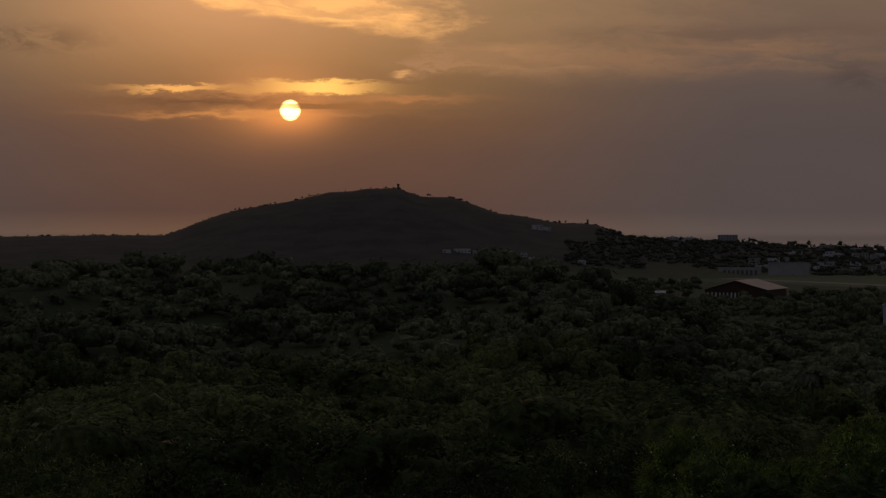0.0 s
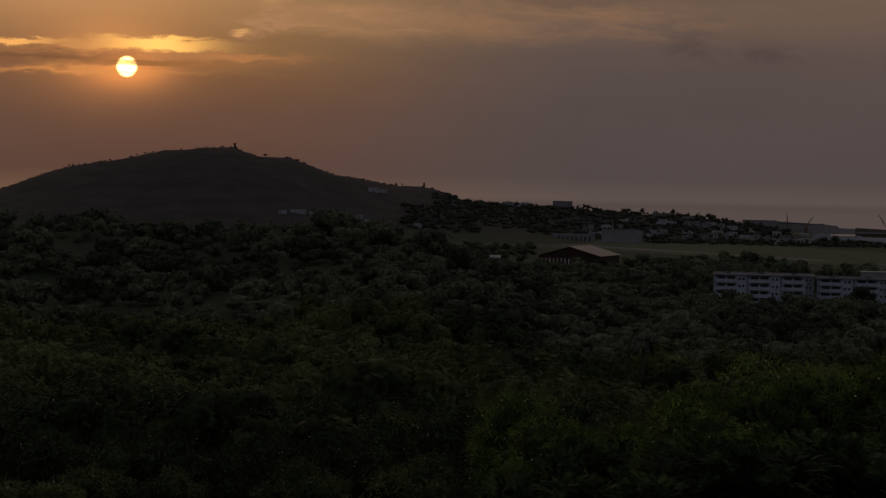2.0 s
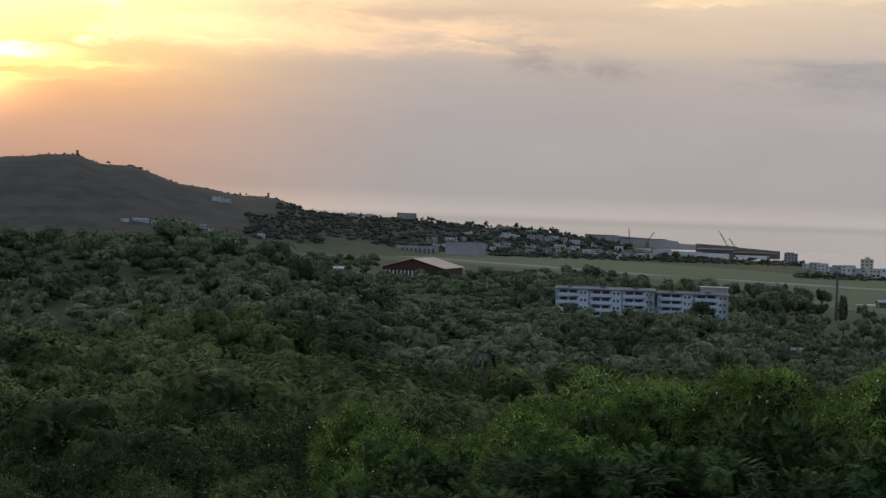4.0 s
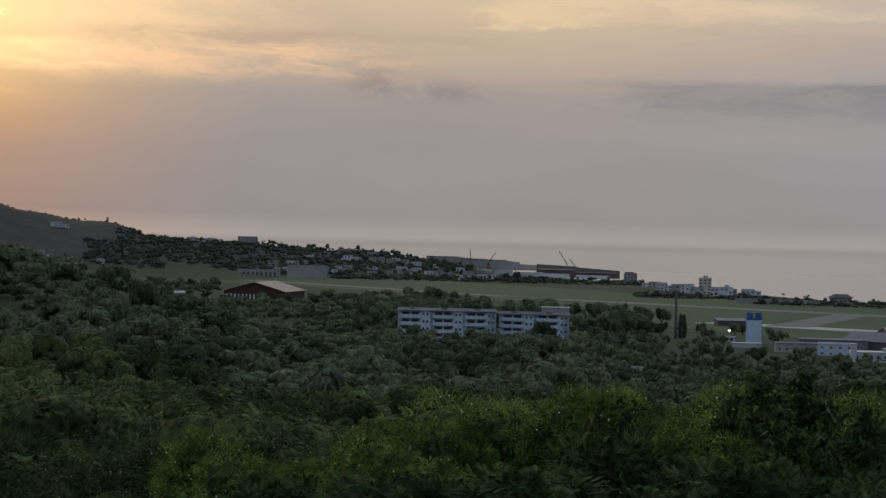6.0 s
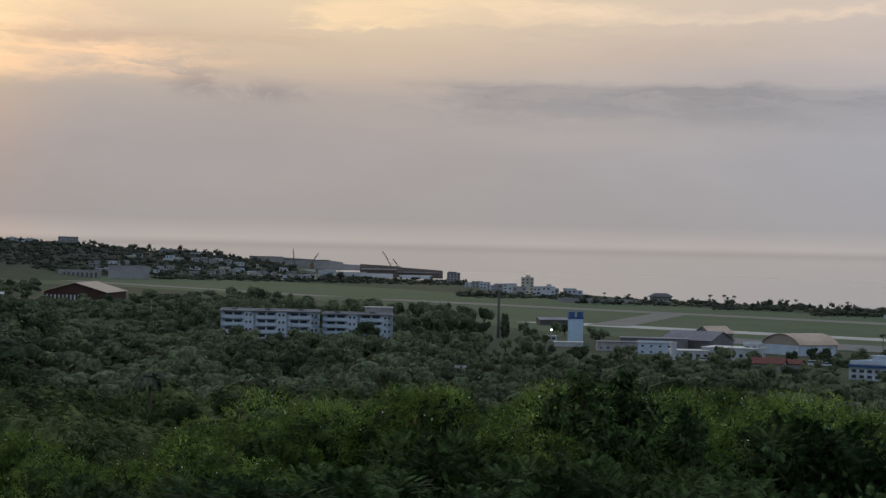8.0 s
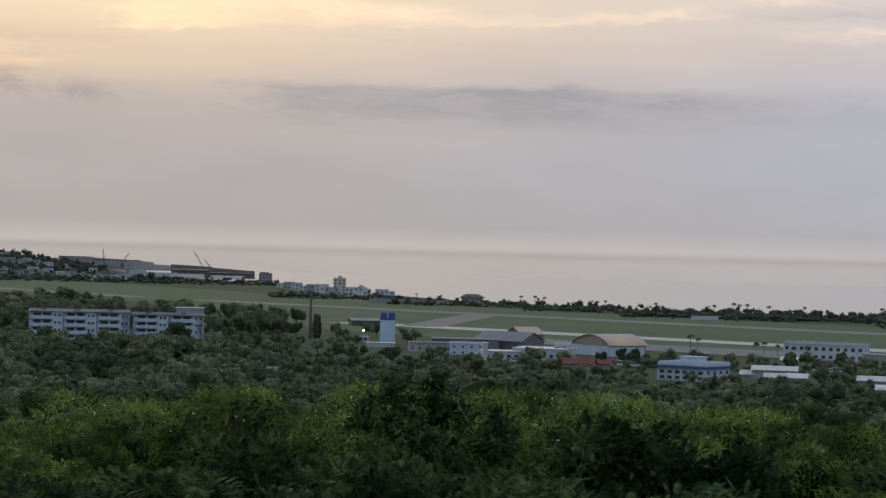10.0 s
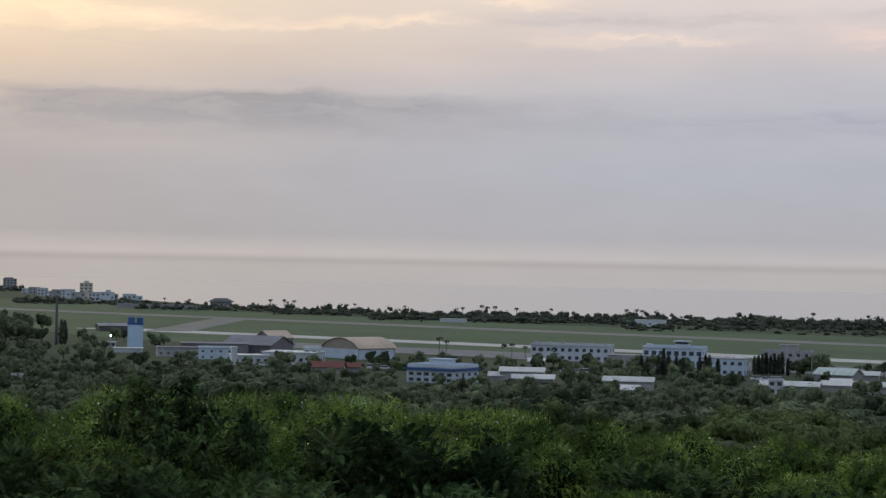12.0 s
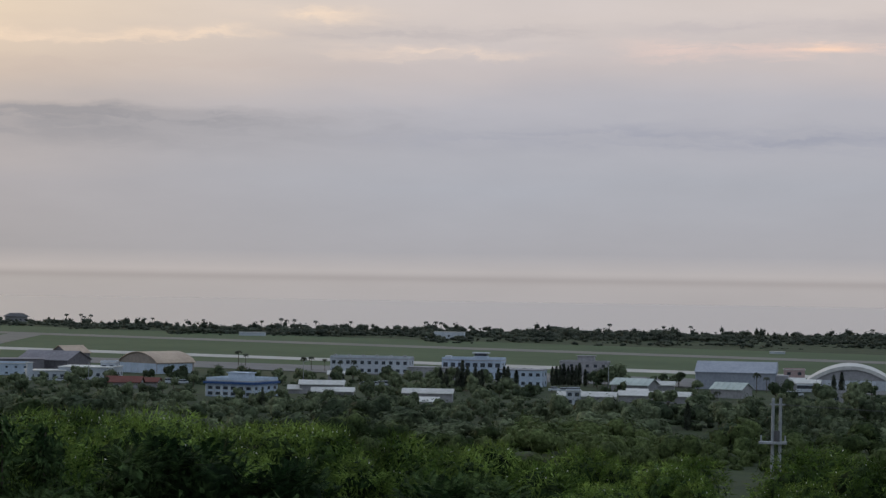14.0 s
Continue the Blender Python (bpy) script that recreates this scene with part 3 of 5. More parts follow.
# apartment blocks: a slab with open galleries on every storey
def apartment(az0, az1, d, h, floors, units, label, turn=0.0):
    az, w, dep = (az0 + az1) / 2, d * radians(az1 - az0), 11.0
    t = thing("apartment_block", az, d, turn, label, "apartment block", "apartment blocks", 0.0, 0.3)
    fh, uw = h / floors, w / units
    part("wall", boxes((-w / 2, w / 2, 1.6, dep, -1, h)), M_BLUISH, t)
    part("roof", boxes((-w / 2 - 0.5, w / 2 + 0.5, -0.7, dep + 0.5, h, h + 0.5), (-w / 2, w / 2, 3, 3.3, h + 0.5, h + 1.3)), M_GREY, t)
    part("end_wall", boxes((-w / 2, -w / 2 + 0.4, 0, 1.6, -1, h)), M_BLUISH, t)
    part("end_wall", boxes((w / 2 - 3.4, w / 2, 0, 1.6, -1, h)), M_BLUISH, t)
    for u in range(units):
        x = -w / 2 + u * uw
        part("stair_bay", boxes((x + uw * 0.70, x + uw * 0.99, 0.0, 1.6, -1, h)), M_BLUISH, t)
        part("roof_vent", boxes((x + uw * 0.35, x + uw * 0.5, 2, 4, h + 0.5, h + 1.2)), M_DARK, t)
        for f in range(floors):
            z = f * fh
            part("balcony", boxes((x + uw * 0.06, x + uw * 0.70, -0.35, 1.6, z - 0.12, z + 0.1), (x + uw * 0.06, x + uw * 0.70, -0.35, -0.2, z + 0.1, z + 1.45)), M_BLUISH, t)
            window(t, x + uw * 0.24, 1.58, z + 1.3, uw * 0.22, 1.25, 0, False)
            window(t, x + uw * 0.52, 1.58, z + 1.3, uw * 0.22, 1.25, 0, False)
            window(t, x + uw * 0.78, -0.02, z + 1.1, 0.9, 1.1)
            window(t, x + uw * 0.90, -0.02, z + 1.1, 0.9, 1.1)
        for k in (0.06, 0.38, 0.685):
            part("pillar", boxes((x + uw * k, x + uw * k + 0.3, -0.2, 0.1, -1, h)), M_BLUISH, t)
    return t


apartment(11.28, 13.83, 1005, 13.2, 4, 3, "pale blue-white four-storey apartment block with balconies among trees")
apartment(13.91, 15.73, 1015, 12.2, 4, 2, "pale apartment block half hidden by dark trees")
flat_building("flat_roof_house", 15.36, 1040, 13, 9, 15.0, 4, 0, M_GREY, M_PALE, label="grey flat-roofed house behind the apartment blocks", up=0.0, parapet=0)

# the red barn and the long grey sheds behind it
barn = gable_building("red_hangar", 7.55, 1640, 46, 78, 6.5, 6.5, M_RED, M_TAN, -12, "dark red hangar with white posts and a tan roof", "hangar", up=0.0, over=1.2)
for i in range(10):
    part("post", boxes((-21 + i * 2.9, -19.9 + i * 2.9, -0.25, 0.0, -0.5, 4.2)), M_WHITE, barn)
part("door_panel", boxes((6, 12, -0.2, 0, -0.5, 2.6)), M_PALE, barn)
long_shed = flat_building("long_shed", 7.66, 2720, 52, 16, 9.5, 1, 0, M_GREY, M_SHEET, label="long grey shed with an open pillared front", up=0.0, parapet=0)
# dark boxes on the closed front stand for the shade in the open bays
for i in range(8):
    part("bay_shade", boxes((-20 + i * 5.4, -17 + i * 5.4, -0.3, 0.0, 0.5, 6.5)), M_DARK, long_shed)
flat_building("grey_warehouse", 8.9, 2690, 49, 22, 15.5, 3, 0, M_GREY, M_SHEET, label="grey block warehouse with a flat roof", up=0.0, parapet=0.6)

# water tower with two blue drums
wt = thing("water_tower", 20.47, 1044, 0, "pale blue tower with dark blue drums on top", "tower", up=0.0, sink=0.3)
part("shaft", boxes((-3.6, 3.6, 0, 6, -1, 11.6), bevel=0.2), M_SKY, wt)
part("band", boxes((-3.8, 3.8, -0.2, 6.2, 11.6, 12.5)), M_BLUE, wt)
for x in (-2.0, 2.0):
    part("drum", rod(bmesh.new(), (x, 2.5, 12.5), (x, 2.5, 14.9), 1.55, 1.55, 16), M_BLUE, wt, "dark blue water drum")
    part("drum_lid", rod(bmesh.new(), (x, 2.5, 14.9), (x, 2.5, 15.3), 1.4, 0.5, 16), M_BLUE, wt)
gable_building("low_shed", 19.5, 1290, 10, 26, 3.6, 1.2, M_DARK, M_SHEET, -78, "long low shed with a pale roof", "shed", up=0.0)
flat_building("white_outbuilding", 20.3, 1000, 13, 7, 2.2, 1, 0, M_WHITE, M_PALE, label="low white flat-roofed outbuilding by the tower", up=0.0, parapet=0)
flat_building("guard_hut", 19.83, 1062, 6, 4, 2.6, 1, 2, M_WHITE, M_PALE, label="small white hut under a bright lamp", category="hut", up=0.0, parapet=0)
M_LAMP = bpy.data.materials.new("lamp_glow")
M_LAMP.use_nodes = True
M_LAMP.node_tree.nodes["Principled BSDF"].inputs["Emission Color"].default_value = (1, 0.97, 0.9, 1)
M_LAMP.node_tree.nodes["Principled BSDF"].inputs["Emission Strength"].default_value = 2.5
fl = thing("flood_lamp", 19.85, 1060, 0, "lit white floodlight on a thin pole", "lamp", up=0.0, sink=0.2)
part("pole", rod(bmesh.new(), (0, 0, 0), (0, 0, 5.2), 0.15, 0.1, 8), M_POLE, fl)
lamp_bm = bmesh.new()
bmesh.ops.create_icosphere(lamp_bm, subdivisions=2, radius=0.55, matrix=Matrix.Translation((0, 0, 5.6)))
part("lamp_head", lamp_bm, M_LAMP, fl, smooth=True)

# grey works and hangars beside the apron
gable_building("grey_hangar", 24.25, 1005, 22, 25, 4.6, 3.8, M_MAUVE, M_MAUVE, 62, "large dull grey hangar with a low gable roof", "hangar", up=0.0)
gable_building("tan_roof_shed", 23.75, 1065, 13, 13, 5.8, 3.2, M_MAUVE, M_TAN, -55, "shed with a pale tan gable roof", "shed", up=0.0)
flat_building("grey_workshop", 22.5, 985, 30, 15, 5.4, 1, 0, M_MAUVE, M_MAUVE, 0, "grey workshop with a flat sheet roof", "workshop", up=0.0, parapet=0)
flat_building("grey_workshop", 21.7, 965, 22, 12, 4.2, 1, 7, M_GREY, M_MAUVE, 4, "low pale workshop with a grey roof", "workshop", up=0.0, parapet=0, ww=1.0, wh=0.8)
flat_building("grey_workshop", 22.55, 945, 15, 10, 5.0, 2, 4, M_BLUISH, M_PALE, 0, "pale blue two-storey workshop", "workshop", up=0.0, parapet=0.4, ww=1.0, wh=0.8)
flat_building("white_hall", 23.45, 905, 15, 14, 3.8, 1, 5, M_WHITE, M_PALE, 6, "low white hall with a flat roof", "hall", up=0.0, parapet=0)
flat_building("white_hall", 24.4, 908, 22, 20, 5.2, 1, 6, M_WHITE, M_PALE, -14, "white hall with a broad pale roof", "hall", up=0.0, parapet=0)
flat_building("white_stair_block", 24.98, 915, 6, 7, 7.0, 2, 2, M_WHITE, M_PALE, -14, "white two-storey stair block", "building", up=0.0, parapet=0.4)
flat_building("white_pillar_house", 23.02, 900, 2.2, 4, 7.2, 2, 0, M_WHITE, M_PALE, 6, "narrow white end block", "building", up=0.0, parapet=0)
arch = gable_building("brown_hangar", 25.75, 975, 24, 22, 5.0, 4.4, M_BROWN, M_TAN, -48, "hangar with pale walls, a brown gable and a curved tan roof", "hangar", up=0.0, vault=True, ribs=0)
for i in range(6):
    part("wall_panel", boxes((-11.9 + i * 4.0, -8.1 + i * 4.0, -0.14, 0.0, 0, 4.7)), M_BLUISH, arch)
for i in range(5):
    part("wall_panel", boxes((12.0, 12.14, 0.2 + i * 4.2, 4.2 + i * 4.2, 0, 4.5)), M_BLUISH, arch)
gable_building("red_roof_house", 25.85, 842, 8, 13, 2.6, 2.0, M_GREY, M_REDROOF, 80, "small house with a faded red roof", "house", up=0.0)
gable_building("red_roof_house", 26.3, 850, 5, 6, 2.4, 1.4, M_GREY, M_REDROOF, 70, "small house with a faded red roof", "house", up=0.0)

# blue and white office
office = flat_building("office_block", 28.1, 785, 19, 18, 5.9, 2, 0, M_BLUISH, M_PALE, -30, "blue and white two-storey office with pilasters", "office", up=0.0, parapet=0.9)
part("cornice", boxes((-10.3, 10.3, -0.9, 0.0, 4.9, 5.6), (9.5, 10.3, 0, 18.4, 4.9, 5.6)), M_BLUE, office, "blue painted cornice")
part("roof_house", boxes((-3.5, 4.5, 5, 10, 6.15, 8.6), (-4, 5, 4.6, 10.4, 8.6, 8.9)), M_BLUISH, office)
for i in range(7):
    part("pilaster", boxes((-9.6 + i * 3.12, -9.1 + i * 3.12, -0.45, 0, -0.5, 4.4)), M_WHITE, office)
for i in range(6):
    for z in (0.9, 2.9):
        window(office, -7.8 + i * 3.12, -0.02, z, 1.9, 1.1)
for i in range(4):
    for z in (0.9, 2.9):
        window(office, 9.52, 2.2 + i * 4.5, z, 1.8, 1.1, 90)
# long pale sheds among the trees
SHEDS = [(31.05, 815, 16, 8, 3.8, "pale"), (30.75, 790, 7, 5, 2.4, "white"), (31.3, 792, 7, 5, 2.4, "white"), (29.95, 815, 4.5, 5, 2.0, "white"), (33.87, 770, 17, 8, 3.4, "pale"),
         (33.5, 757, 9, 7, 1.2, "white"), (31.05, 930, 6.5, 5, 2.6, "white"), (38.1, 775, 20, 9, 3.0, "white"), (38.9, 800, 7, 6, 3.2, "white"), (40.0, 790, 25, 8, 2.8, "white"),
         (37.0, 765, 5, 6, 5.0, "white"), (36.1, 965, 14, 9, 3.4, "pale"), (39.6, 880, 7, 6, 2.6, "pale"), (42.9, 910, 9, 6, 3.8, "pale"), (43.3, 905, 10, 7, 3.4, "pale"), (43.85, 812, 14, 8, 4.2, "grey"), (42.65, 962, 9, 6, 6.5, "pink"), (17.3, 748, 9, 7, 2.8, "grey"), (5.75, 1640, 9, 6, 4.0, "white")]
for az, d, w, dep, h, tone in SHEDS:
    if tone == "grey":
        flat_building("grey_house", az, d, w, dep, h, 1, 4, M_GREY, M_GREY, 0, "grey flat-roofed house with small windows", "house", up=0.0, parapet=0.3)
    elif h > 4.6:
        flat_building("small_house", az, d, w, dep, h, 2, 2, M_WHITE if tone == "white" else M_PINK, M_PALE, 0, "small pale house beside dark trees", "house", up=0.0, parapet=0.3)
    else:
        gable_building("pale_shed", az, d, dep, w, h, 1.3, M_GREY, M_PALE, 86, "long shed with a %s sheet roof" % ("bright white" if tone == "white" else "pale grey"), "shed", "pale sheds", 0.0)
for az, d, w in ((39.05, 855, 15), (41.45, 835, 12)):
    gable_building("green_roof_hall", az, d, 12, w, 3.6, 2.2, M_GREY, M_GREEN, 70, "grey hall with a pale green-grey sheet roof", "hall", "green roof halls", 0.0, ribs=5)

# unfinished concrete frame, terminal with its lookout cab
frame_house = flat_building("terminal_wing", 31.7, 992, 36, 12, 7.0, 2, 11, M_WHITE, M_GREY, -12, "weathered white two-storey wing with dark openings", "building", up=0.0, parapet=0.9, ww=1.6, wh=1.5)
for i in range(6):
    part("roof_post", boxes((-17 + i * 6.4, -16 + i * 6.4, 3, 5, 7.2, 8.8)), M_GREY, frame_house)
term = flat_building("terminal_building", 34.35, 955, 26, 16, 8.3, 2, 8, M_BLUISH, M_GREY, -8, "pale blue-grey terminal with a lookout cab", "terminal", up=0.0, parapet=0.8, ww=2.0, wh=1.8)
part("cab", boxes((0.5, 6.5, 3, 8, 8.5, 10.2)), M_BLUISH, term)
part("cab_glass", boxes((0.9, 6.1, 3.3, 7.7, 10.2, 11.3)), M_GLASS, term)
part("cab_roof", boxes((0, 7, 2.4, 8.4, 11.3, 11.7)), M_WHITE, term)
part("roof_cabin", boxes((-12, -9.5, 3, 6, 8.5, 10.1)), M_WHITE, term)
flat_building("terminal_wing", 33.3, 945, 20, 13, 5.2, 1, 6, M_GREY, M_SHEET, -8, "low grey wing with a sheet roof", "building", up=0.0, parapet=0)
flat_building("terminal_wing", 35.6, 890, 18, 13, 7.0, 2, 6, M_BLUISH, M_SHEET, -10, "blue-grey two-storey wing with a flat roof", "building", up=0.0, parapet=0)
flat_building("roof_cabin_house", 37.25, 1010, 22, 10, 6.2, 2, 6, M_GREY, M_GREY, -8, "grey house behind dark cypresses", "house", up=0.0, parapet=0.5, hut=True)

# big grey hangar and the white arched hangar
gh = thing("grey_box_hangar", 41.15, 900, -3, "tall grey sheet-metal box hangar", "hangar", up=0.0, sink=0.3)
part("wall", boxes((-16, 16, 0, 22, -1, 6.98)), M_HANGAR, gh)
slope = bmesh.new()
sv = [slope.verts.new(p) for x in (-16.4, 16.4) for p in ((x, -0.4, 7.0), (x, -0.4, 7.3), (x, 15, 11.3), (x, 22.4, 10.2), (x, 22.4, 7.0))]
for q in ((0, 1, 2, 3, 4), (9, 8, 7, 6, 5), (0, 5, 6, 1), (1, 6, 7, 2), (2, 7, 8, 3), (3, 8, 9, 4), (4, 9, 5, 0)):
    slope.faces.new([sv[k] for k in q])
bmesh.ops.recalc_face_normals(slope, faces=slope.faces)
part("roof", slope, M_HANGAR, gh, "pale grey sheet roof")
for i in range(15):
    part("seam", boxes((-15.1 + i * 2.15, -14.98 + i * 2.15, -0.1, 0, -0.5, 6.9)), M_HANGAR, gh)
part("annexe", boxes((16.1, 21, 4, 12, -1, 6.2)), M_GREY, gh)
ah = thing("arched_hangar", 44.07, 915, 0, "white hangar with a broad arched grey gable", "hangar", up=0.0, sink=0.3)
AW, AH_ = 36.0, 9.2
curve = [(-AW / 2 + AW * i / 24, 3.2 + AH_ * 0.72 * (1 - (2 * i / 24 - 1) ** 2)) for i in range(25)]
part("gable", prism(bmesh.new(), [(-AW / 2, -1), *curve, (AW / 2, -1)], 0.3, 40), M_GREY, ah)
part("arch", prism(bmesh.new(), [(x, z + 0.5) for x, z in curve] + [(x * 0.96, z - 0.9) for x, z in reversed(curve)], -0.4, 40.4), M_PALE, ah, "pale curved roof edge")
for i in range(10):
    part("door_leaf", boxes((-16.9 + i * 3.4, -13.6 + i * 3.4, -0.05 - 0.1 * (i % 2), 0.25, -0.5, 4.4)), M_WHITE, ah)

# twin concrete poles with a transformer platform
tp = thing("power_poles", 42.22, 220, 0, "pair of grey concrete power poles with a platform", "power pole", sink=0.5)
top_z = 42 - 220 * math.tan(radians(2.86)) - tp.location.z
for x in (-0.36, 0.36):
    part("pole", rod(bmesh.new(), (x - 0.1, 0, 0), (x, 0, top_z), 0.21, 0.15, 10), M_POLE, tp)
part("crossarm", boxes((-0.7, 0.8, -0.1, 0.1, top_z - 0.7, top_z - 0.55)), M_POLE, tp)
part("platform", boxes((-1.7, 1.0, -0.6, 0.6, top_z - 4.5, top_z - 4.28)), M_POLE, tp)
part("transformer", rod(bmesh.new(), (0.05, -0.1, top_z - 4.25), (0.05, -0.1, top_z - 3.2), 0.28, 0.28, 12), M_DARK, tp)
for x in (-1.5, 0.85):
    part("insulator", rod(bmesh.new(), (x, 0, top_z - 4.25), (x, 0, top_z - 3.7), 0.1, 0.07, 8), M_POLE, tp)
for k in (-1, 1):
    part("wire", rod(bmesh.new(), (k * 0.6, 0, top_z - 0.6), (k * 0.6 + 75, -10, top_z - 3.5), 0.012, 0.012, 4), M_DARK, tp)
mast = thing("mast", 18.47, 1080, 0, "tall dark slender mast beside a conifer", "mast", up=0.0, sink=0.3)
part("shaft", rod(bmesh.new(), (0, 0, 0), (0, 0, 23.0), 0.85, 0.5, 8), M_DARK, mast)
part("crown", rod(bmesh.new(), (0, 0, 22.6), (0, 0, 24.0), 0.75, 0.6, 8), M_DARK, mast)
part("antenna", rod(bmesh.new(), (-1.2, 0, 23.0), (1.2, 0, 23.0), 0.12, 0.12, 6), M_DARK, mast)
for az in (24.5, 30.0, 37.9, 9.5):
    pl = thing("street_lamp", az, 860 if az > 20 else 1300, 0, "thin pale pole standing among trees", "pole", up=0.0, sink=0.3)
    part("pole", rod(bmesh.new(), (0, 0, 0), (0, 0, 10.5), 0.16, 0.1, 8), M_POLE, pl)
    part("arm", rod(bmesh.new(), (0, 0, 10.4), (1.6, 0, 10.7), 0.08, 0.06, 6), M_POLE, pl)

# ---- the harbour ----
bw = thing("breakwater", 13.6, 4600, 0, "long grey concrete breakwater wall", "breakwater", up=-2.5)
bmw = bmesh.new()
prism(bmw, [(-130, 0), (-130, 26), (-60, 24), (40, 19), (64, 16.5), (66, 12.5), (190, 8), (190, 0)], 0, 24)
part("wall", bmw, M_GREY, bw)
part("cap", boxes((-128, -60, -1, 1, 24.5, 25.5), (-58, 38, -1, 1, 19.5, 20.6)), M_DARK, bw)
wh_ = thing("wharf", 15.94, 3560, 0, "rusty brown wharf wall", "wharf", up=-2.5)
prism_bm = bmesh.new()
prism(prism_bm, [(-68, 0), (-68, 20.5), (-5, 18), (0, 16.5), (66, 12.5), (66, 0)], 0, 30)
part("wall", prism_bm, M_RUST, wh_)
part("upper_deck", boxes((-66, -8, -4, 3, 12, 14), (-8, 62, -4, 3, 8.5, 9.6)), M_GREY, wh_)
for i in range(16):
    part("fender", boxes((-64 + i * 8, -62.6 + i * 8, -0.8, 0, 0, 8)), M_DARK, wh_)
for az, d, w, h in ((14.55, 3440, 55, 6.0), (15.35, 3400, 42, 5.0), (16.3, 3380, 50, 4.0), (14.0, 3500, 28, 8.0), (13.5, 3480, 24, 8.5)):
    flat_building("harbour_shed", az, d, w, 12, h, 1, 0, M_WHITE, M_PALE, 0, "long white harbour shed with a flat roof", "shed", "harbour sheds", 0.0, 0)
blk = flat_building("harbour_office", 17.28, 2838, 17, 14, 14.0, 4, 4, M_GREY, M_GREY, 0, "grey four-storey block at the harbour end", "building", up=0.0, parapet=0.5, ww=2, wh=1.8)
part("roof_box", boxes((-7, 4, 2, 8, 14, 16)), M_DARK, blk)


def crane(az, d, foot, tip_x, tip_z):
    """A lattice boom crane: cab, boom of four chords with lacing, and its stay."""
    t = thing("crane", az, d, 0, "harbour crane with a raised lattice boom", "crane", "harbour cranes", -2.5)
    part("cab", boxes((-3, 3, -3, 3, 0, foot)), M_STEEL, t)
    bm = bmesh.new()
    for k in (-0.8, 0.8):
        for j in (-0.8, 0.8):
            rod(bm, (k, j, foot), (tip_x + k * 0.3, j * 0.3, tip_z), 0.34, 0.26, 5)
    n = 9
    for i in range(n):
        a, b = i / n, (i + 1) / n
        s = 1 if i % 2 else -1
        rod(bm, (tip_x * a - 0.8 * s * (1 - a * 0.7), 0, foot + (tip_z - foot) * a), (tip_x * b + 0.8 * s * (1 - b * 0.7), 0, foot + (tip_z - foot) * b), 0.2, 0.2, 4)
    part("boom", bm, M_STEEL, t)
    part("stay", rod(bmesh.new(), (-2.5 if tip_x > 0 else 2.5, 0, foot + 1.5), (tip_x, 0, tip_z), 0.12, 0.12, 4), M_STEEL, t)
    part("hook_line", rod(bmesh.new(), (tip_x, 0, tip_z), (tip_x, 0, tip_z - 7), 0.1, 0.1, 4), M_STEEL, t)
    return t


crane(15.66, 3620, 17, -15, 42.5)
crane(15.85, 3620, 16, -10, 30.5)
crane(13.14, 3650, 18, -2, 42.5)
crane(13.60, 3650, 20, 11, 37)


# ---- town houses ----
def town_house(az, d, w, h, tone, turn, group, up=None):
    wall = {"w": M_WHITE, "g": M_GREY, "y": M_YELLOW, "b": M_BLUISH, "r": M_REDROOF}[tone]
    what = {"w": "white", "g": "grey", "y": "cream", "b": "pale blue", "r": "brick-red"}[tone]
    fl = max(1, round(h / 3.2))
    return flat_building("town_house", az, d, w, w * 0.8, h, fl, max(2, int(w / 4)), wall, M_GREY, turn, "%s flat-roofed %s town house" % (what, ("low", "low", "two-storey", "three-storey", "tall", "tall", "tall")[min(fl, 6)]),
                         "house", group, up, 0.8, h > 8 and random.random() < 0.6, ww=1.9, wh=1.5, side=False, skip=0.2)


rng = random.Random(11)
for i in range(74):
    u = rng.random()
    az = 8.0 + u * 5.9
    lane = rng.choice((0, 0, 1, 1, 2))
    d = (2930, 3010, 3120)[lane] + rng.uniform(-25, 25) - max(0, az - 11.5) * 40
    town_house(az, d, rng.uniform(7, 15), rng.uniform(3.5, 8), rng.choice("wwwggggby"), rng.uniform(-20, 20), "houses of the harbour town")
for az, d, w, h, tone in ((6.3, 3330, 30, 6, "w"), (9.9, 3290, 26, 6, "g"), (7.35, 3380, 30, 13, "g"), (10.6, 3250, 18, 5, "w"), (5.9, 3330, 14, 6, "w")):
    town_house(az, d, w, h, tone, 0, "houses on the terrace")
for az, d, w, h, tone in ((17.9, 2560, 13, 7, "g"), (18.1, 2480, 12, 7.5, "w"), (18.5, 2330, 14, 8, "g"), (18.75, 2300, 14, 9, "w"), (19.2, 2279, 13, 16, "y"), (19.0, 2240, 14, 7, "g"), (19.5, 2200, 12, 8, "w"),
                          (19.75, 2150, 13, 9, "w"), (19.9, 2170, 9, 7, "g"), (20.3, 2120, 13, 8, "w"), (20.5, 2140, 10, 6, "b"), (18.3, 2420, 14, 5, "w"), (17.7, 2600, 11, 5, "w")):
    town_house(az, d, w, h, tone, 0, "houses on the shore", 0.0)
flat_building("shore_wall", 21.0, 1900, 70, 3, 4.0, 1, 0, M_GREY, M_GREY, -14, "long weathered grey wall by the shore", "wall", up=0.0, parapet=0)
villa = flat_building("villa", 22.65, 2030, 20, 14, 4.6, 1, 5, M_GREY, M_DARK, 0, "low villa with a broad dark hipped roof", "villa", up=0.0, parapet=0)
hip = bmesh.new()
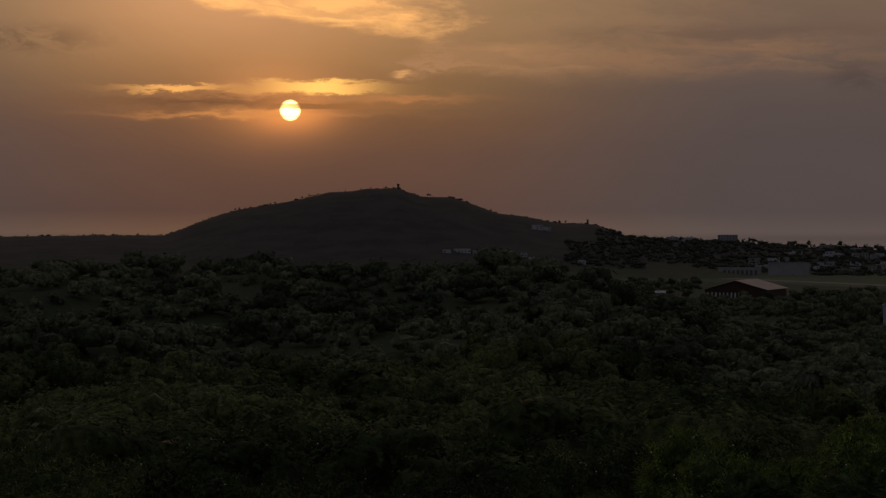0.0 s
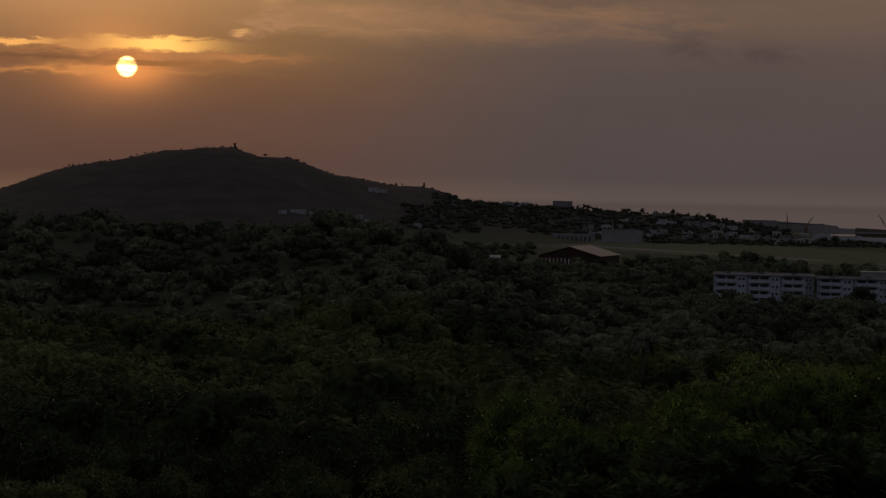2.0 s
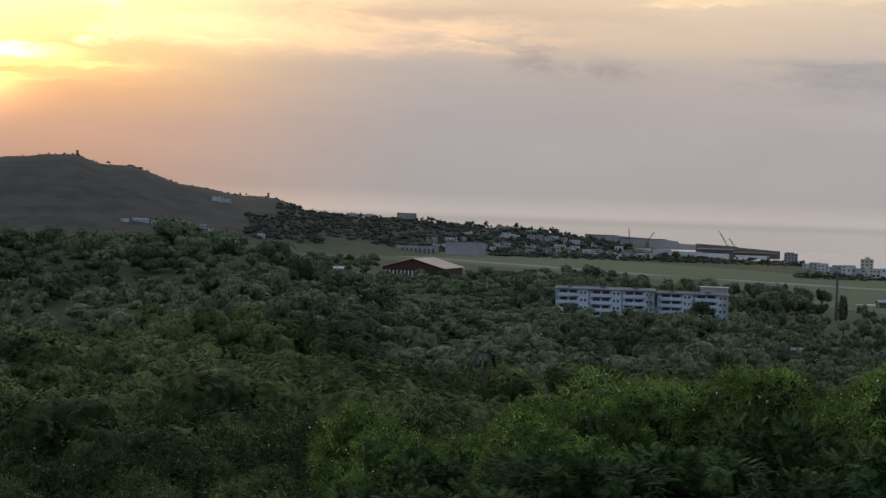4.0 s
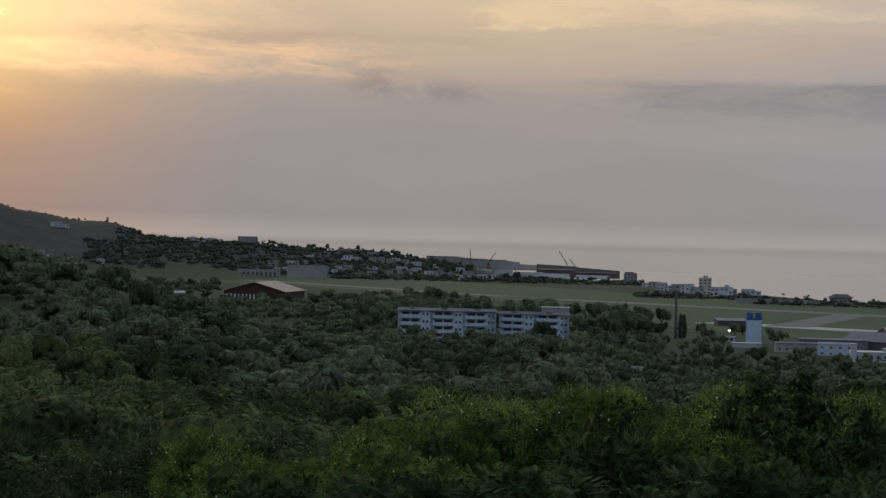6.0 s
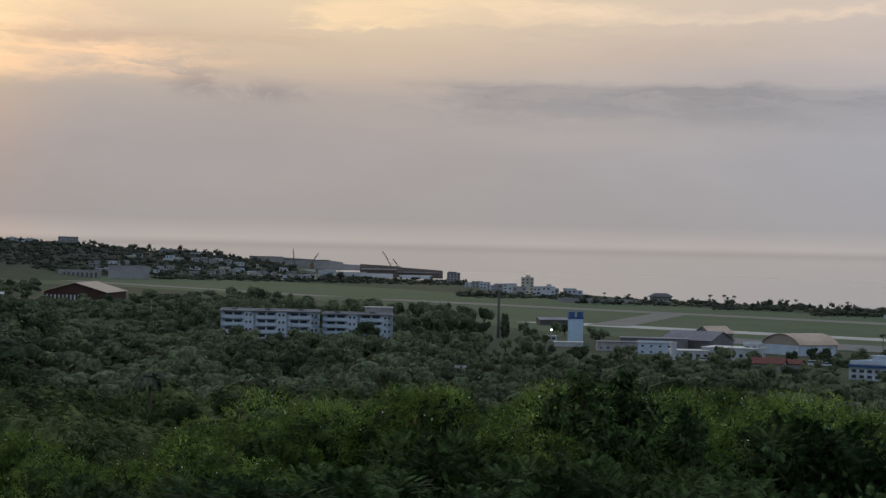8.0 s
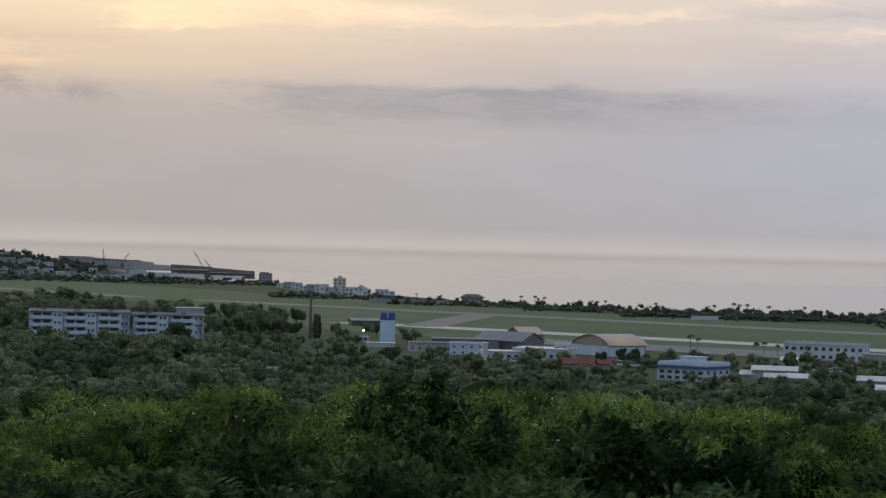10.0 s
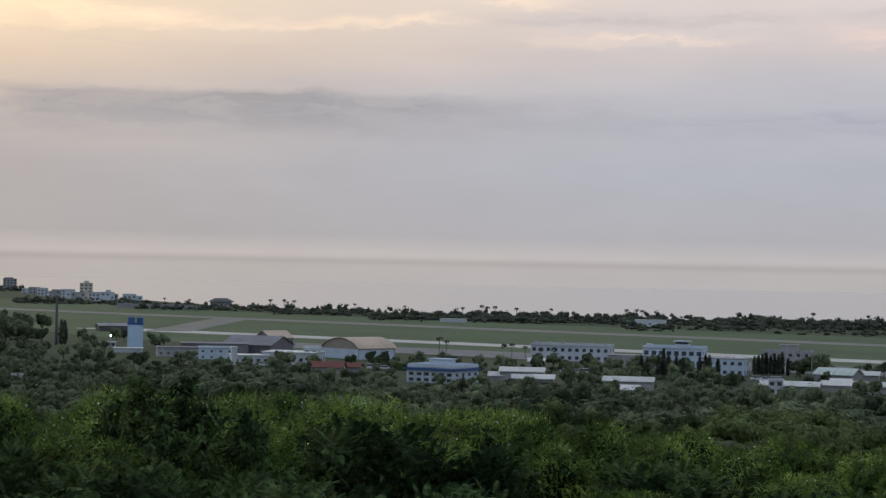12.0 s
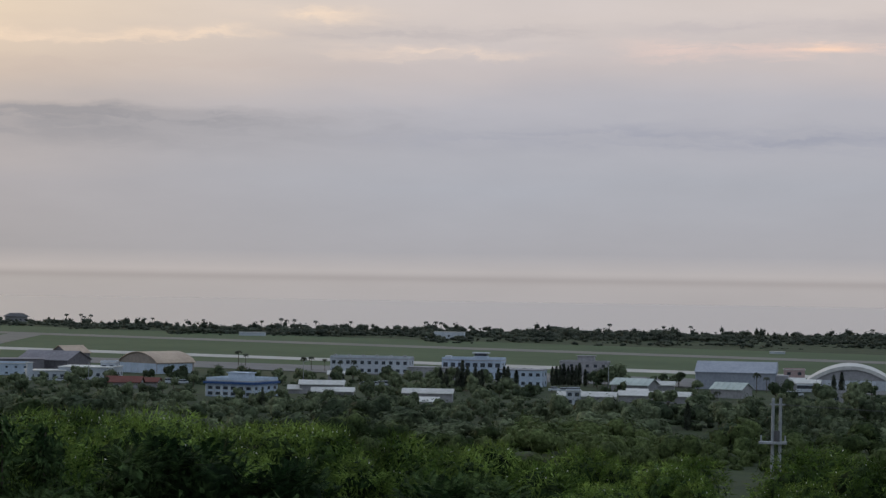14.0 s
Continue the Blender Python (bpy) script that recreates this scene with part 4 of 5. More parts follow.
bmesh.ops.create_cone(hip, cap_ends=True, segments=4, radius1=17, radius2=8, depth=3.2, matrix=Matrix.Translation((0, 7, 6.4)) @ Matrix.Diagonal((1, 0.75, 1, 1)) @ Matrix.Rotation(math.pi / 4, 4, "Z"))
part("hipped_roof", hip, M_DARK, villa)
flat_building("white_pavilion", 28.65, 1625, 19, 6, 2.8, 1, 0, M_WHITE, M_PALE, -8, "long low white pavilion at the tree belt", "pavilion", up=0.0, parapet=0)
flat_building("white_pavilion", 33.75, 1625, 22, 8, 5.0, 1, 3, M_WHITE, M_PALE, -8, "long low white pavilion at the tree belt", "pavilion", up=0.0, parapet=0)
flat_building("white_pavilion", 33.3, 1615, 9, 5, 2.6, 1, 0, M_WHITE, M_PALE, -8, "small white pavilion at the tree belt", "pavilion", up=0.0, parapet=0)
flat_building("white_pavilion", 42.2, 1390, 9, 5, 1.6, 1, 0, M_WHITE, M_PALE, -8, "small white marker hut on the grass", "pavilion", up=0.0, parapet=0)
# on the hill: lookout tower, hut, houses
tw = thing("lookout_tower", -1.16, 3200, 0, "small dark lookout tower on the hilltop", "tower", sink=1.0)
part("shaft", boxes((-1.7, 1.7, -2, 2, 0, 6.4), bevel=0.2), M_DARK, tw)
part("gallery", boxes((-2.2, 2.2, -2.4, 2.4, 6.4, 7.6)), M_DARK, tw)
hh = thing("hill_hut", 3.75, 3200, 0, "tiny dark hut on the hill's shoulder", "hut", sink=1.0)
part("wall", boxes((-1.4, 1.4, -1, 1, 0, 6.5)), M_DARK, hh)
part("roof", boxes((-1.8, 1.8, -1.4, 1.4, 6.5, 7.1)), M_DARK, hh)
for az, d, w, h in ((2.45, 2960, 15, 6), (2.7, 2965, 10, 5), (0.5, 2690, 20, 4), (0.9, 2690, 12, 4), (0.1, 2680, 10, 3.5), (2.1, 2700, 8, 4), (2.3, 2660, 7, 5), (3.6, 2640, 9, 5)):
    town_house(az, d, w, h, "w", 0, "houses at the foot of the hill")


# ---- parked vehicles ----
def vehicle(az, d, turn, kind):
    """A car, van or bus: lower body, glazed cabin, roof, four wheels and lamps."""
    L, Wd, Hb, Hc = {"car": (4.3, 1.75, 0.85, 0.62), "van": (4.8, 1.8, 1.1, 0.85), "bus": (10.5, 2.5, 1.3, 1.6)}[kind]
    t = thing(kind, az, d, turn, {"car": "small pale car parked on the asphalt", "van": "white van parked by the hangars", "bus": "white bus with a dark window band"}[kind], kind, "parked vehicles", 0.35)
    part("body", boxes((-L / 2, L / 2, -Wd / 2, Wd / 2, 0.35, 0.35 + Hb), bevel=0.12), M_WHITE, t)
    x0, x1 = (-L * 0.3, L * 0.25) if kind == "car" else (-L * 0.48, L * 0.46)
    part("window_band", boxes((x0, x1, -Wd / 2 + 0.06, Wd / 2 - 0.06, 0.35 + Hb, 0.35 + Hb + Hc * 0.8)), M_GLASS, t)
    part("roof", boxes((x0 - 0.05, x1 + 0.05, -Wd / 2 + 0.03, Wd / 2 - 0.03, 0.35 + Hb + Hc * 0.8, 0.35 + Hb + Hc), bevel=0.06), M_WHITE, t)
    for x in (-L * 0.32, L * 0.32):
        for y in (-Wd / 2, Wd / 2):
            part("wheel", rod(bmesh.new(), (x, y - 0.1, 0.34), (x, y + 0.1, 0.34), 0.34, 0.34, 14), M_DARK, t)
    for y in (-Wd * 0.35, Wd * 0.35):
        part("headlight", boxes((L / 2 - 0.02, L / 2 + 0.04, y - 0.15, y + 0.15, 0.75, 0.95)), M_PALE, t)
    return t


vehicle(43.05, 880, 4, "bus")
for az, d, turn, kind in ((43.55, 878, 8, "van"), (43.42, 872, -5, "car"), (42.75, 850, 30, "car"), (42.6, 842, 25, "van"), (36.5, 850, 20, "car"), (36.75, 845, 15, "car"), (37.0, 838, 25, "van"),
                          (31.9, 870, 10, "car"), (32.1, 868, 5, "van"), (31.6, 872, -8, "car"), (26.6, 870, 0, "van"), (26.9, 868, 5, "car"), (23.8, 880, 0, "car")):
    vehicle(az, d, turn, kind)

# ---- vegetation ----
RNG = np.random.default_rng(5)


def unit(n, rng):
    v = rng.normal(size=(n, 3))
    return v / np.linalg.norm(v, axis=1, keepdims=True)


def leaf_tris(at, normal, along, length, width):
    """Pointed leaves: two corners at the base and a tip."""
    side = np.cross(normal, along)
    side /= np.linalg.norm(side, axis=1, keepdims=True) + 1e-9
    length, width = np.broadcast_to(length, len(at))[:, None], np.broadcast_to(width, len(at))[:, None]
    v = np.stack([at + side * width * 0.5, at + along * length, at - side * width * 0.5], 1)
    return v.reshape(-1, 3), np.arange(len(at) * 3).reshape(-1, 3)


def blob_quads(n=2):
    """A rounded box of quads, the dark heart of a crown."""
    g = np.linspace(-1, 1, n + 1)
    vs, fs = [], []
    for axis in range(3):
        for s in (-1, 1):
            k = sum(len(v) for v in vs)
            a, b = np.meshgrid(g, g, indexing="ij")
            p = np.zeros((n + 1, n + 1, 3))
            p[..., axis], p[..., (axis + 1) % 3], p[..., (axis + 2) % 3] = s, a, b
            vs.append(p.reshape(-1, 3))
            i, j = np.meshgrid(np.arange(n), np.arange(n), indexing="ij")
            q = (i * (n + 1) + j).ravel() + k
            f = np.stack([q, q + n + 1, q + n + 2, q + 1], 1)
            fs.append(f if s > 0 else f[:, ::-1])
    v = np.concatenate(vs)
    f = np.concatenate(fs)
    return v / np.linalg.norm(v, axis=1, keepdims=True), np.concatenate([f[:, [0, 1, 2]], f[:, [0, 2, 3]]])


def join(parts):
    vs, fs, k = [], [], 0
    for v, f in parts:
        vs.append(v)
        fs.append(f + k)
        k += len(v)
    return np.concatenate(vs), np.concatenate(fs)


def weld(v, f):
    """Joins corners that lie on one another, so that the surface is shaded as one."""
    _, first, back = np.unique(np.round(v, 4), axis=0, return_index=True, return_inverse=True)
    return v[first], back.reshape(-1)[f]


def crown(rng, radius, tall, blobs, leaves, size, low=0.35, fine=2):
    """A lumpy crown standing on z = 0: several heads of dense foliage, each under a loose coat of single leaf clumps."""
    coat, heads = [], []
    for b in range(blobs):
        a = rng.uniform(0, 2 * math.pi)
        off = radius * (0.0 if b == 0 else rng.uniform(0.35, 0.72))
        r = radius * (0.66 if b == 0 else rng.uniform(0.30, 0.52))
        c = np.array([math.cos(a) * off, math.sin(a) * off, tall * (rng.uniform(low, 0.80) if b else 0.6)])
        squash = np.array([1, 1, min(1.15, tall / (2.0 * radius) * 1.1)])
        shift = Vector((b * 3.3 + rng.uniform(0, 9), 1.7 * radius, 0))
        v, f = weld(*blob_quads(fine))
        f = f[v[f][:, :, 2].max(1) > -0.45]
        lump = np.array([noise.noise(Vector(p) * 1.9 + shift) for p in v])
        heads.append((v * r * 0.76 * squash * (1 + 0.55 * lump)[:, None] + c, f))
        n = max(5, int(leaves * (r / radius) ** 2))
        d = unit(n, rng)
        d[:, 2] = np.where(d[:, 2] < -0.35, -d[:, 2], d[:, 2])
        lump = np.array([noise.noise(Vector(p) * 1.9 + shift) for p in d])
        at = d * r * squash * (rng.uniform(0.72, 1.10, n) * (1 + 0.55 * lump))[:, None] + c
        nor = d * 1.7 + 0.5 * unit(n, rng) + np.array([0, 0, 0.4])
        nor /= np.linalg.norm(nor, axis=1, keepdims=True)
        al = np.cross(nor, unit(n, rng))
        al /= np.linalg.norm(al, axis=1, keepdims=True)
        L = size * rng.uniform(0.6, 1.4, n)
        coat.append(leaf_tris(at - al * L[:, None] / 2, nor, al, L, L * rng.uniform(0.5, 0.9, n)))
    v, f = join(coat + heads)
    return v, f, np.zeros(len(f), int)


def scatter(templates, places, rng):
    """One mesh of many trees: templates (verts, faces), places (x, y, z, size)."""
    vs, fs, ms, k = [], [], [], 0
    for x, y, z, s in places:
        v, f, mi = templates[rng.integers(len(templates))]
        ms.append(mi)
        a = rng.uniform(0, 2 * math.pi)
        c, q = math.cos(a), math.sin(a)
        w = v * s * np.array([rng.uniform(0.9, 1.25), rng.uniform(0.9, 1.25), rng.uniform(0.65, 1.15)])
        vs.append(np.stack([w[:, 0] * c - w[:, 1] * q + x, w[:, 0] * q + w[:, 1] * c + y, w[:, 2] + z], 1))
        fs.append(f + k)
        k += len(v)
    return np.concatenate(vs), np.concatenate(fs), np.concatenate(ms)


def wood(name, templates, places, mat, label, category="woodland"):
    v, f, mi = scatter(templates, places, RNG)
    return tagged(link_mesh(name, v, f, [mat], smooth=True, index=mi), label, category, kind="stuff")


def jitter_polar(az0, az1, d0, d1, gap):
    """Uneven but even-handed spots in a piece of the plan."""
    out = []
    d = d0
    while d < d1:
        n = max(1, int(d * radians(az1 - az0) / gap))
        az = az0 + (np.arange(n) + RNG.uniform(0, 1, n)) * (az1 - az0) / n
        dd = d + RNG.uniform(-0.5, 0.5, n) * gap
        out.append(np.stack([az, dd], 1))
        d += gap * 0.85
    return np.concatenate(out)


def to_places(ad, lo, hi, sink=0.6):
    a = np.radians(ad[:, 0])
    x, y = ad[:, 1] * np.sin(a), ad[:, 1] * np.cos(a)
    grove = 1.04 + 0.30 * np.sin(x / 17 + 1.1 * np.sin(y / 29)) * np.sin(y / 21 + np.sin(x / 33))
    s = RNG.uniform(lo, hi, len(ad)) * grove * np.where(RNG.uniform(0, 1, len(ad)) < 0.12, 1.25, 1.0)
    return np.stack([x, y, ground_height(x, y) - sink, s], 1)


def patchy(ad, wave, cut):
    """Drops spots in clearings that follow a slow noise."""
    keep = [noise.noise(Vector((d * math.sin(radians(a)) / wave, d * math.cos(radians(a)) / wave, 3.1))) > cut for a, d in ad]
    return ad[np.array(keep)]


def clear_of(ad, holes):
    keep = np.ones(len(ad), bool)
    for a0, a1, d0, d1 in holes:
        keep &= ~((ad[:, 0] > a0) & (ad[:, 0] < a1) & (ad[:, 1] > d0) & (ad[:, 1] < d1))
    return ad[keep]


LEAFY = [crown(RNG, 1.0, 1.8, 8, 640, 0.086) for _ in range(5)]
FINE = [crown(RNG, 1.0, 1.8, 6, 300, 0.13) for _ in range(6)]
MID = [crown(RNG, 1.0, 1.8, 4, 170, 0.16) for _ in range(8)]
COARSE = [crown(RNG, 1.0, 1.7, 3, 95, 0.21) for _ in range(8)]
TINY = [crown(RNG, 1.25, 1.5, 2, 26, 0.30) for _ in range(9)] + [crown(RNG, 0.7, 2.2, 2, 50, 0.24) for _ in range(3)]

# buildings and lawns that the woods leave free
HOLES = [(11.0, 16.0, 955, 1060), (6.0, 9.0, 1560, 1760), (19.9, 20.75, 930, 1100), (21.1, 25.3, 892, 1100), (25.0, 27.2, 925, 1100), (25.3, 26.6, 800, 900), (27.2, 29.5, 768, 850), (29.7, 31.8, 783, 850),
         (32.9, 34.7, 742, 785), (30.2, 36.6, 930, 1060), (34.9, 36.7, 860, 930), (36.2, 37.3, 730, 940), (37.2, 41.2, 745, 815), (38.4, 39.8, 830, 900), (40.0, 47.0, 860, 1000), (40.8, 42.1, 790, 870), (43.3, 44.6, 780, 850),
         (16.6, 19.8, 1010, 1100), (39.4, 40.9, 560, 640), (16.95, 17.8, 690, 765), (5.5, 6.0, 1560, 1660)]

slope_ad = patchy(jitter_polar(-13, 13, 128, 300, 5.2), 30, -0.30)
slope_places = to_places(slope_ad, 2.0, 4.2)
wood("slope_woodland", LEAFY, slope_places[slope_ad[:, 1] < 185], M_WOOD, "leafy green scrub trees below the lookout")
wood("near_woodland", FINE, slope_places[slope_ad[:, 1] >= 185], M_WOOD, "dense dark green scrub woodland on the slope")
mid_ad = np.concatenate([jitter_polar(-13, 16, 300, 560, 7.2), jitter_polar(16, 46.5, 500, 560, 7.5)])
wood("valley_woodland", MID, to_places(patchy(mid_ad, 34, -0.36), 2.0, 5.4, 1.6), M_WOOD, "dense dark green woodland filling the valley")
far_ad = np.concatenate([jitter_polar(-13, 6.5, 560, 860, 9.0), jitter_polar(6.5, 18, 560, 945, 8.8), jitter_polar(18, 46.5, 560, 725, 8.6), jitter_polar(18, 46.5, 725, 905, 8.6)])
far_ad = clear_of(patchy(far_ad, 40, -0.30), HOLES)
far_places = to_places(far_ad, 2.2, 5.6, 1.6)
far_places[:, 3] *= np.where(far_ad[:, 0] > 18, np.interp(far_ad[:, 1], [600, 660, 720, 760], [1.0, 0.78, 0.66, 0.58]), 1.0)
wood("far_woodland", COARSE, far_places, M_HAZY, "dark woodland between the slope and the plain")
edge_ad = np.concatenate([jitter_polar(5.0, 18, 1030, 1120, 10), jitter_polar(8.9, 15.2, 1120, 1500, 13), jitter_polar(9.0, 13.6, 1500, 1800, 16), jitter_polar(4, 9, 900, 1560, 13), jitter_polar(4.5, 6.4, 1560, 1800, 12), jitter_polar(2.5, 6.6, 1800, 2150, 17)])
wood("plain_woodland", COARSE, to_places(clear_of(patchy(edge_ad, 90, -0.25), HOLES), 2.6, 4.8), M_HAZY, "clumps of dark trees on the plain")

# the hill's bushes and the tree belts of the shore
hill_ad = np.concatenate([jitter_polar(-13, 5.0, 3165, 3225, 11)])
wood("hill_scrub", TINY, np.concatenate([to_places(hill_ad, 1.2, 2.8, 2.4), to_places(np.array([[-0.35, 3190.0], [-0.4, 3195.0]]), 3.6, 4.2, 1.8)]), M_HILL, "low dark scrub covering the hill", "scrub")
terrace_ad = np.concatenate([jitter_polar(4.3, 13.2, 3060, 3400, 14), jitter_polar(9.5, 15, 2700, 2830, 15), jitter_polar(8, 14, 2880, 3060, 20), jitter_polar(4.0, 9.0, 2860, 3060, 15), jitter_polar(3.2, 5.2, 2640, 2860, 12), jitter_polar(5.2, 7.2, 2770, 2860, 15)])
wood("terrace_trees", TINY, to_places(terrace_ad, 3.0, 6.0, 2.2), M_COAST, "dark trees between the houses of the harbour town", "trees")
belt_ad = np.concatenate([jitter_polar(14.0, 17.7, 2700, 2990, 13), jitter_polar(17.4, 20.8, 2020, 2140, 10), jitter_polar(20.5, 24.5, 1850, 1980, 10), jitter_polar(24.0, 26.5, 1760, 1900, 9),
                          jitter_polar(26.5, 47, 1690, 1850, 9), patchy(jitter_polar(26.5, 47, 1630, 1690, 9), 45, -0.1), jitter_polar(26.5, 47, 1672, 1694, 6), patchy(jitter_polar(33, 47, 1500, 1600, 11), 60, -0.05)])
belt = to_places(patchy(belt_ad, 70, -0.5), 1.5, 4.2, 1.4)
wood("shore_trees", TINY, belt, M_COAST, "dark belt of trees along the shore", "trees")


# single trees round the buildings
def make_tree(radius, tall, seed):
    rng = np.random.default_rng(seed)
    t = tagged(new("tree"), "dark green broad-crowned tree on the plain", "tree", "trees round the airfield")
    v, f, mi = crown(rng, radius, tall, 8, 210, radius * 0.135, 0.3)
    v = v + np.array([0, 0, tall * 0.12])
    link_mesh("crown", v, f, [M_HAZY], t, smooth=True, index=mi)
    bm = bmesh.new()
    rod(bm, (0, 0, -0.5), (0.1, 0.1, tall * 0.45), 0.3, 0.2, 7)
    for k in range(4):
        a = k * 1.7 + seed
        rod(bm, (0.1, 0.1, tall * 0.35), (math.cos(a) * radius * 0.5, math.sin(a) * radius * 0.5, tall * 0.75), 0.15, 0.06, 5)
    part("trunk", bm, M_TRUNK, t)
    return t


def make_cypress(tall, seed):
    rng = np.random.default_rng(seed)
    t = tagged(new("cypress"), "slim dark pointed cypress", "cypress", "cypresses by the terminal")
    n = 420
    z = rng.uniform(0.06, 1, n)
    r = tall * 0.115 * np.sin(np.pi * np.clip(z * 0.85 + 0.14, 0, 1)) ** 0.8 * rng.uniform(0.6, 1.1, n)
    a = rng.uniform(0, 2 * math.pi, n)
    at = np.stack([np.cos(a) * r, np.sin(a) * r, z * tall], 1)
    al = np.stack([np.cos(a) * 0.4, np.sin(a) * 0.4, np.ones(n)], 1) + 0.3 * unit(n, rng)
    al /= np.linalg.norm(al, axis=1, keepdims=True)
    nor = np.stack([np.cos(a), np.sin(a), np.zeros(n)], 1) + 0.5 * unit(n, rng)
    leaves = leaf_tris(at, nor, al, tall * 0.09 * rng.uniform(0.7, 1.3, n), tall * 0.05)
    v, f = blob_quads(3)
    link_mesh("crown", *join([leaves, (v * np.array([tall * 0.07, tall * 0.07, tall * 0.42]) + np.array([0, 0, tall * 0.5]), f)]), [M_COAST], t)
    part("trunk", rod(bmesh.new(), (0, 0, -0.5), (0, 0, tall * 0.5), 0.2, 0.1, 6), M_TRUNK, t)
    return t


def make_palm(tall, seed):
    rng = np.random.default_rng(seed)
    t = tagged(new("palm"), "tall palm with a ragged crown of fronds", "palm", "palms of the shore")
    bm = bmesh.new()
    lean = rng.uniform(-0.6, 0.6)
    pts = [(lean * (k / 4) ** 2, 0, tall * k / 4 - 0.5 * (k == 0)) for k in range(5)]
    for a, b in zip(pts, pts[1:]):
        rod(bm, a, b, 0.24 - 0.02 * a[2] / tall, 0.2, 7)
    part("trunk", bm, M_TRUNK, t)
    parts = []
    for k in range(20):
        a, rise = k * 2.4 + rng.uniform(-0.2, 0.2), rng.uniform(-0.15, 0.9)
        L = tall * rng.uniform(0.30, 0.38)
        prev = np.array([lean, 0, tall])
        for s in range(5):
            slope = rise - s * 0.42
            step = np.array([math.cos(a) * math.cos(slope), math.sin(a) * math.cos(slope), math.sin(slope)]) * L / 5
            nor = np.array([[-math.cos(a) * math.sin(slope), -math.sin(a) * math.sin(slope), math.cos(slope)]])
            for sgn in (-1, 1):
                side = np.array([-math.sin(a), math.cos(a), -0.5 * sgn * 0.6]) * sgn
                al = side + step / (L / 5) * 0.7
                al = (al / np.linalg.norm(al))[None]
                parts.append(leaf_tris(prev[None] + step * 0.2, nor, al, L * (0.36 - 0.035 * s), L * 0.2))
            parts.append(leaf_tris(prev[None], nor, (step / np.linalg.norm(step))[None], L * 0.28, L * 0.14))
            prev = prev + step
    link_mesh("crown", *join(parts), [M_COAST], t)
    return t


def plant(kind, rows, scale=None):
    """Sets out copies of the made trees: the first use of each is moved there, the others are copies."""
    rng = random.Random(len(rows))
    used = set()
    for i, (az, d, s) in enumerate(rows):
        one = kind[i % len(kind)]
        p = spot(az, d)
        m = pose(p.x, p.y, p.z - 0.2, 0, 0, rng.uniform(0, 360)) @ Matrix.Diagonal((s, s, s * rng.uniform(0.9, 1.1), 1))
        if one not in used:
            used.add(one)
            one.matrix_basis = m
        else:
            copy_thing(one, m).matrix_basis = m


TREES = [make_tree(4.2, 8.5, k) for k in range(6)]
spots = np.concatenate([clear_of(jitter_polar(16, 46, 640, 905, 21), HOLES), clear_of(jitter_polar(9.3, 20, 900, 1010, 16), HOLES)])
spots = spots[RNG.permutation(len(spots))][:230]
spots = np.concatenate([spots, clear_of(jitter_polar(23, 46, 885, 925, 13), HOLES), clear_of(jitter_polar(15.5, 21, 1075, 1180, 26), HOLES)])
plant(TREES, [(a, d, RNG.uniform(0.45, 0.85)) for a, d in spots] + [(a, d, RNG.uniform(1.1, 1.75)) for a, d in clear_of(jitter_polar(10.2, 18.2, 1125, 1240, 25), HOLES)] + [(14.95, 985, 1.25), (15.15, 990, 1.1), (15.95, 1060, 1.5), (16.3, 1075, 1.2), (16.7, 1070, 1.4), (16.95, 1065, 1.5), (17.2, 1075, 1.35), (17.5, 1070, 1.45), (17.75, 1065, 1.2), (16.1, 1040, 1.1), (17.0, 1035, 1.1), (18.1, 1050, 1.0), (19.2, 1060, 0.8), (19.4, 1055, 0.7), (21.2, 1040, 0.8), (21.0, 1035, 0.7), (13.95, 1060, 1.2), (13.0, 1075, 1.3), (12.3, 1080, 1.35), (11.4, 1075, 1.3), (10.7, 1070, 1.3), (10.1, 1060, 1.2), (24.2, 885, 0.75), (37.9, 880, 1.1), (38.2, 895, 1.2), (37.6, 900, 0.9), (42.2, 800, 0.9),
                                                                   (44.2, 760, 1.3), (43.4, 740, 1.2), (40.2, 860, 0.7), (36.6, 640, 1.1), (37.3, 615, 1.25), (37.9, 600, 1.35), (38.5, 590, 1.25), (38.9, 610, 1.1), (39.2, 650, 0.95),
                                                                   (40.9, 640, 1.05), (41.5, 650, 1.1), (42.1, 640, 0.9), (42.8, 655, 1.15), (43.6, 650, 1.05), (44.5, 640, 1.15), (21.6, 640, 1.2), (25.0, 655, 1.0), (32.2, 650, 1.0), (30.9, 640, 0.95)])
CYP = [make_cypress(9.5, k) for k in range(3)]
plant(CYP, [(33.55, 850, 0.95), (33.7, 852, 0.9), (34.0, 845, 1.0), (34.12, 846, 1.1), (34.25, 848, 1.0), (34.45, 850, 1.0), (34.55, 845, 0.85), (34.62, 850, 0.9), (35.05, 850, 0.95), (35.2, 850, 1.0), (35.3, 848, 0.95),
            (35.52, 852, 0.9), (36.45, 900, 0.85), (36.55, 902, 0.9), (36.65, 900, 0.85), (36.75, 901, 0.9), (36.86, 900, 0.85), (36.96, 902, 0.9), (37.06, 900, 0.85), (37.15, 903, 0.9), (37.3, 902, 0.8),
            (18.6, 1075, 1.3), (18.68, 1078, 1.25), (43.65, 830, 0.95), (43.85, 832, 1.0), (6.0, 1180, 1.0), (6.1, 1185, 0.9), (28.95, 700, 0.7), (39.95, 640, 0.9)])
PALMS = [make_palm(9.0, k) for k in range(4)]
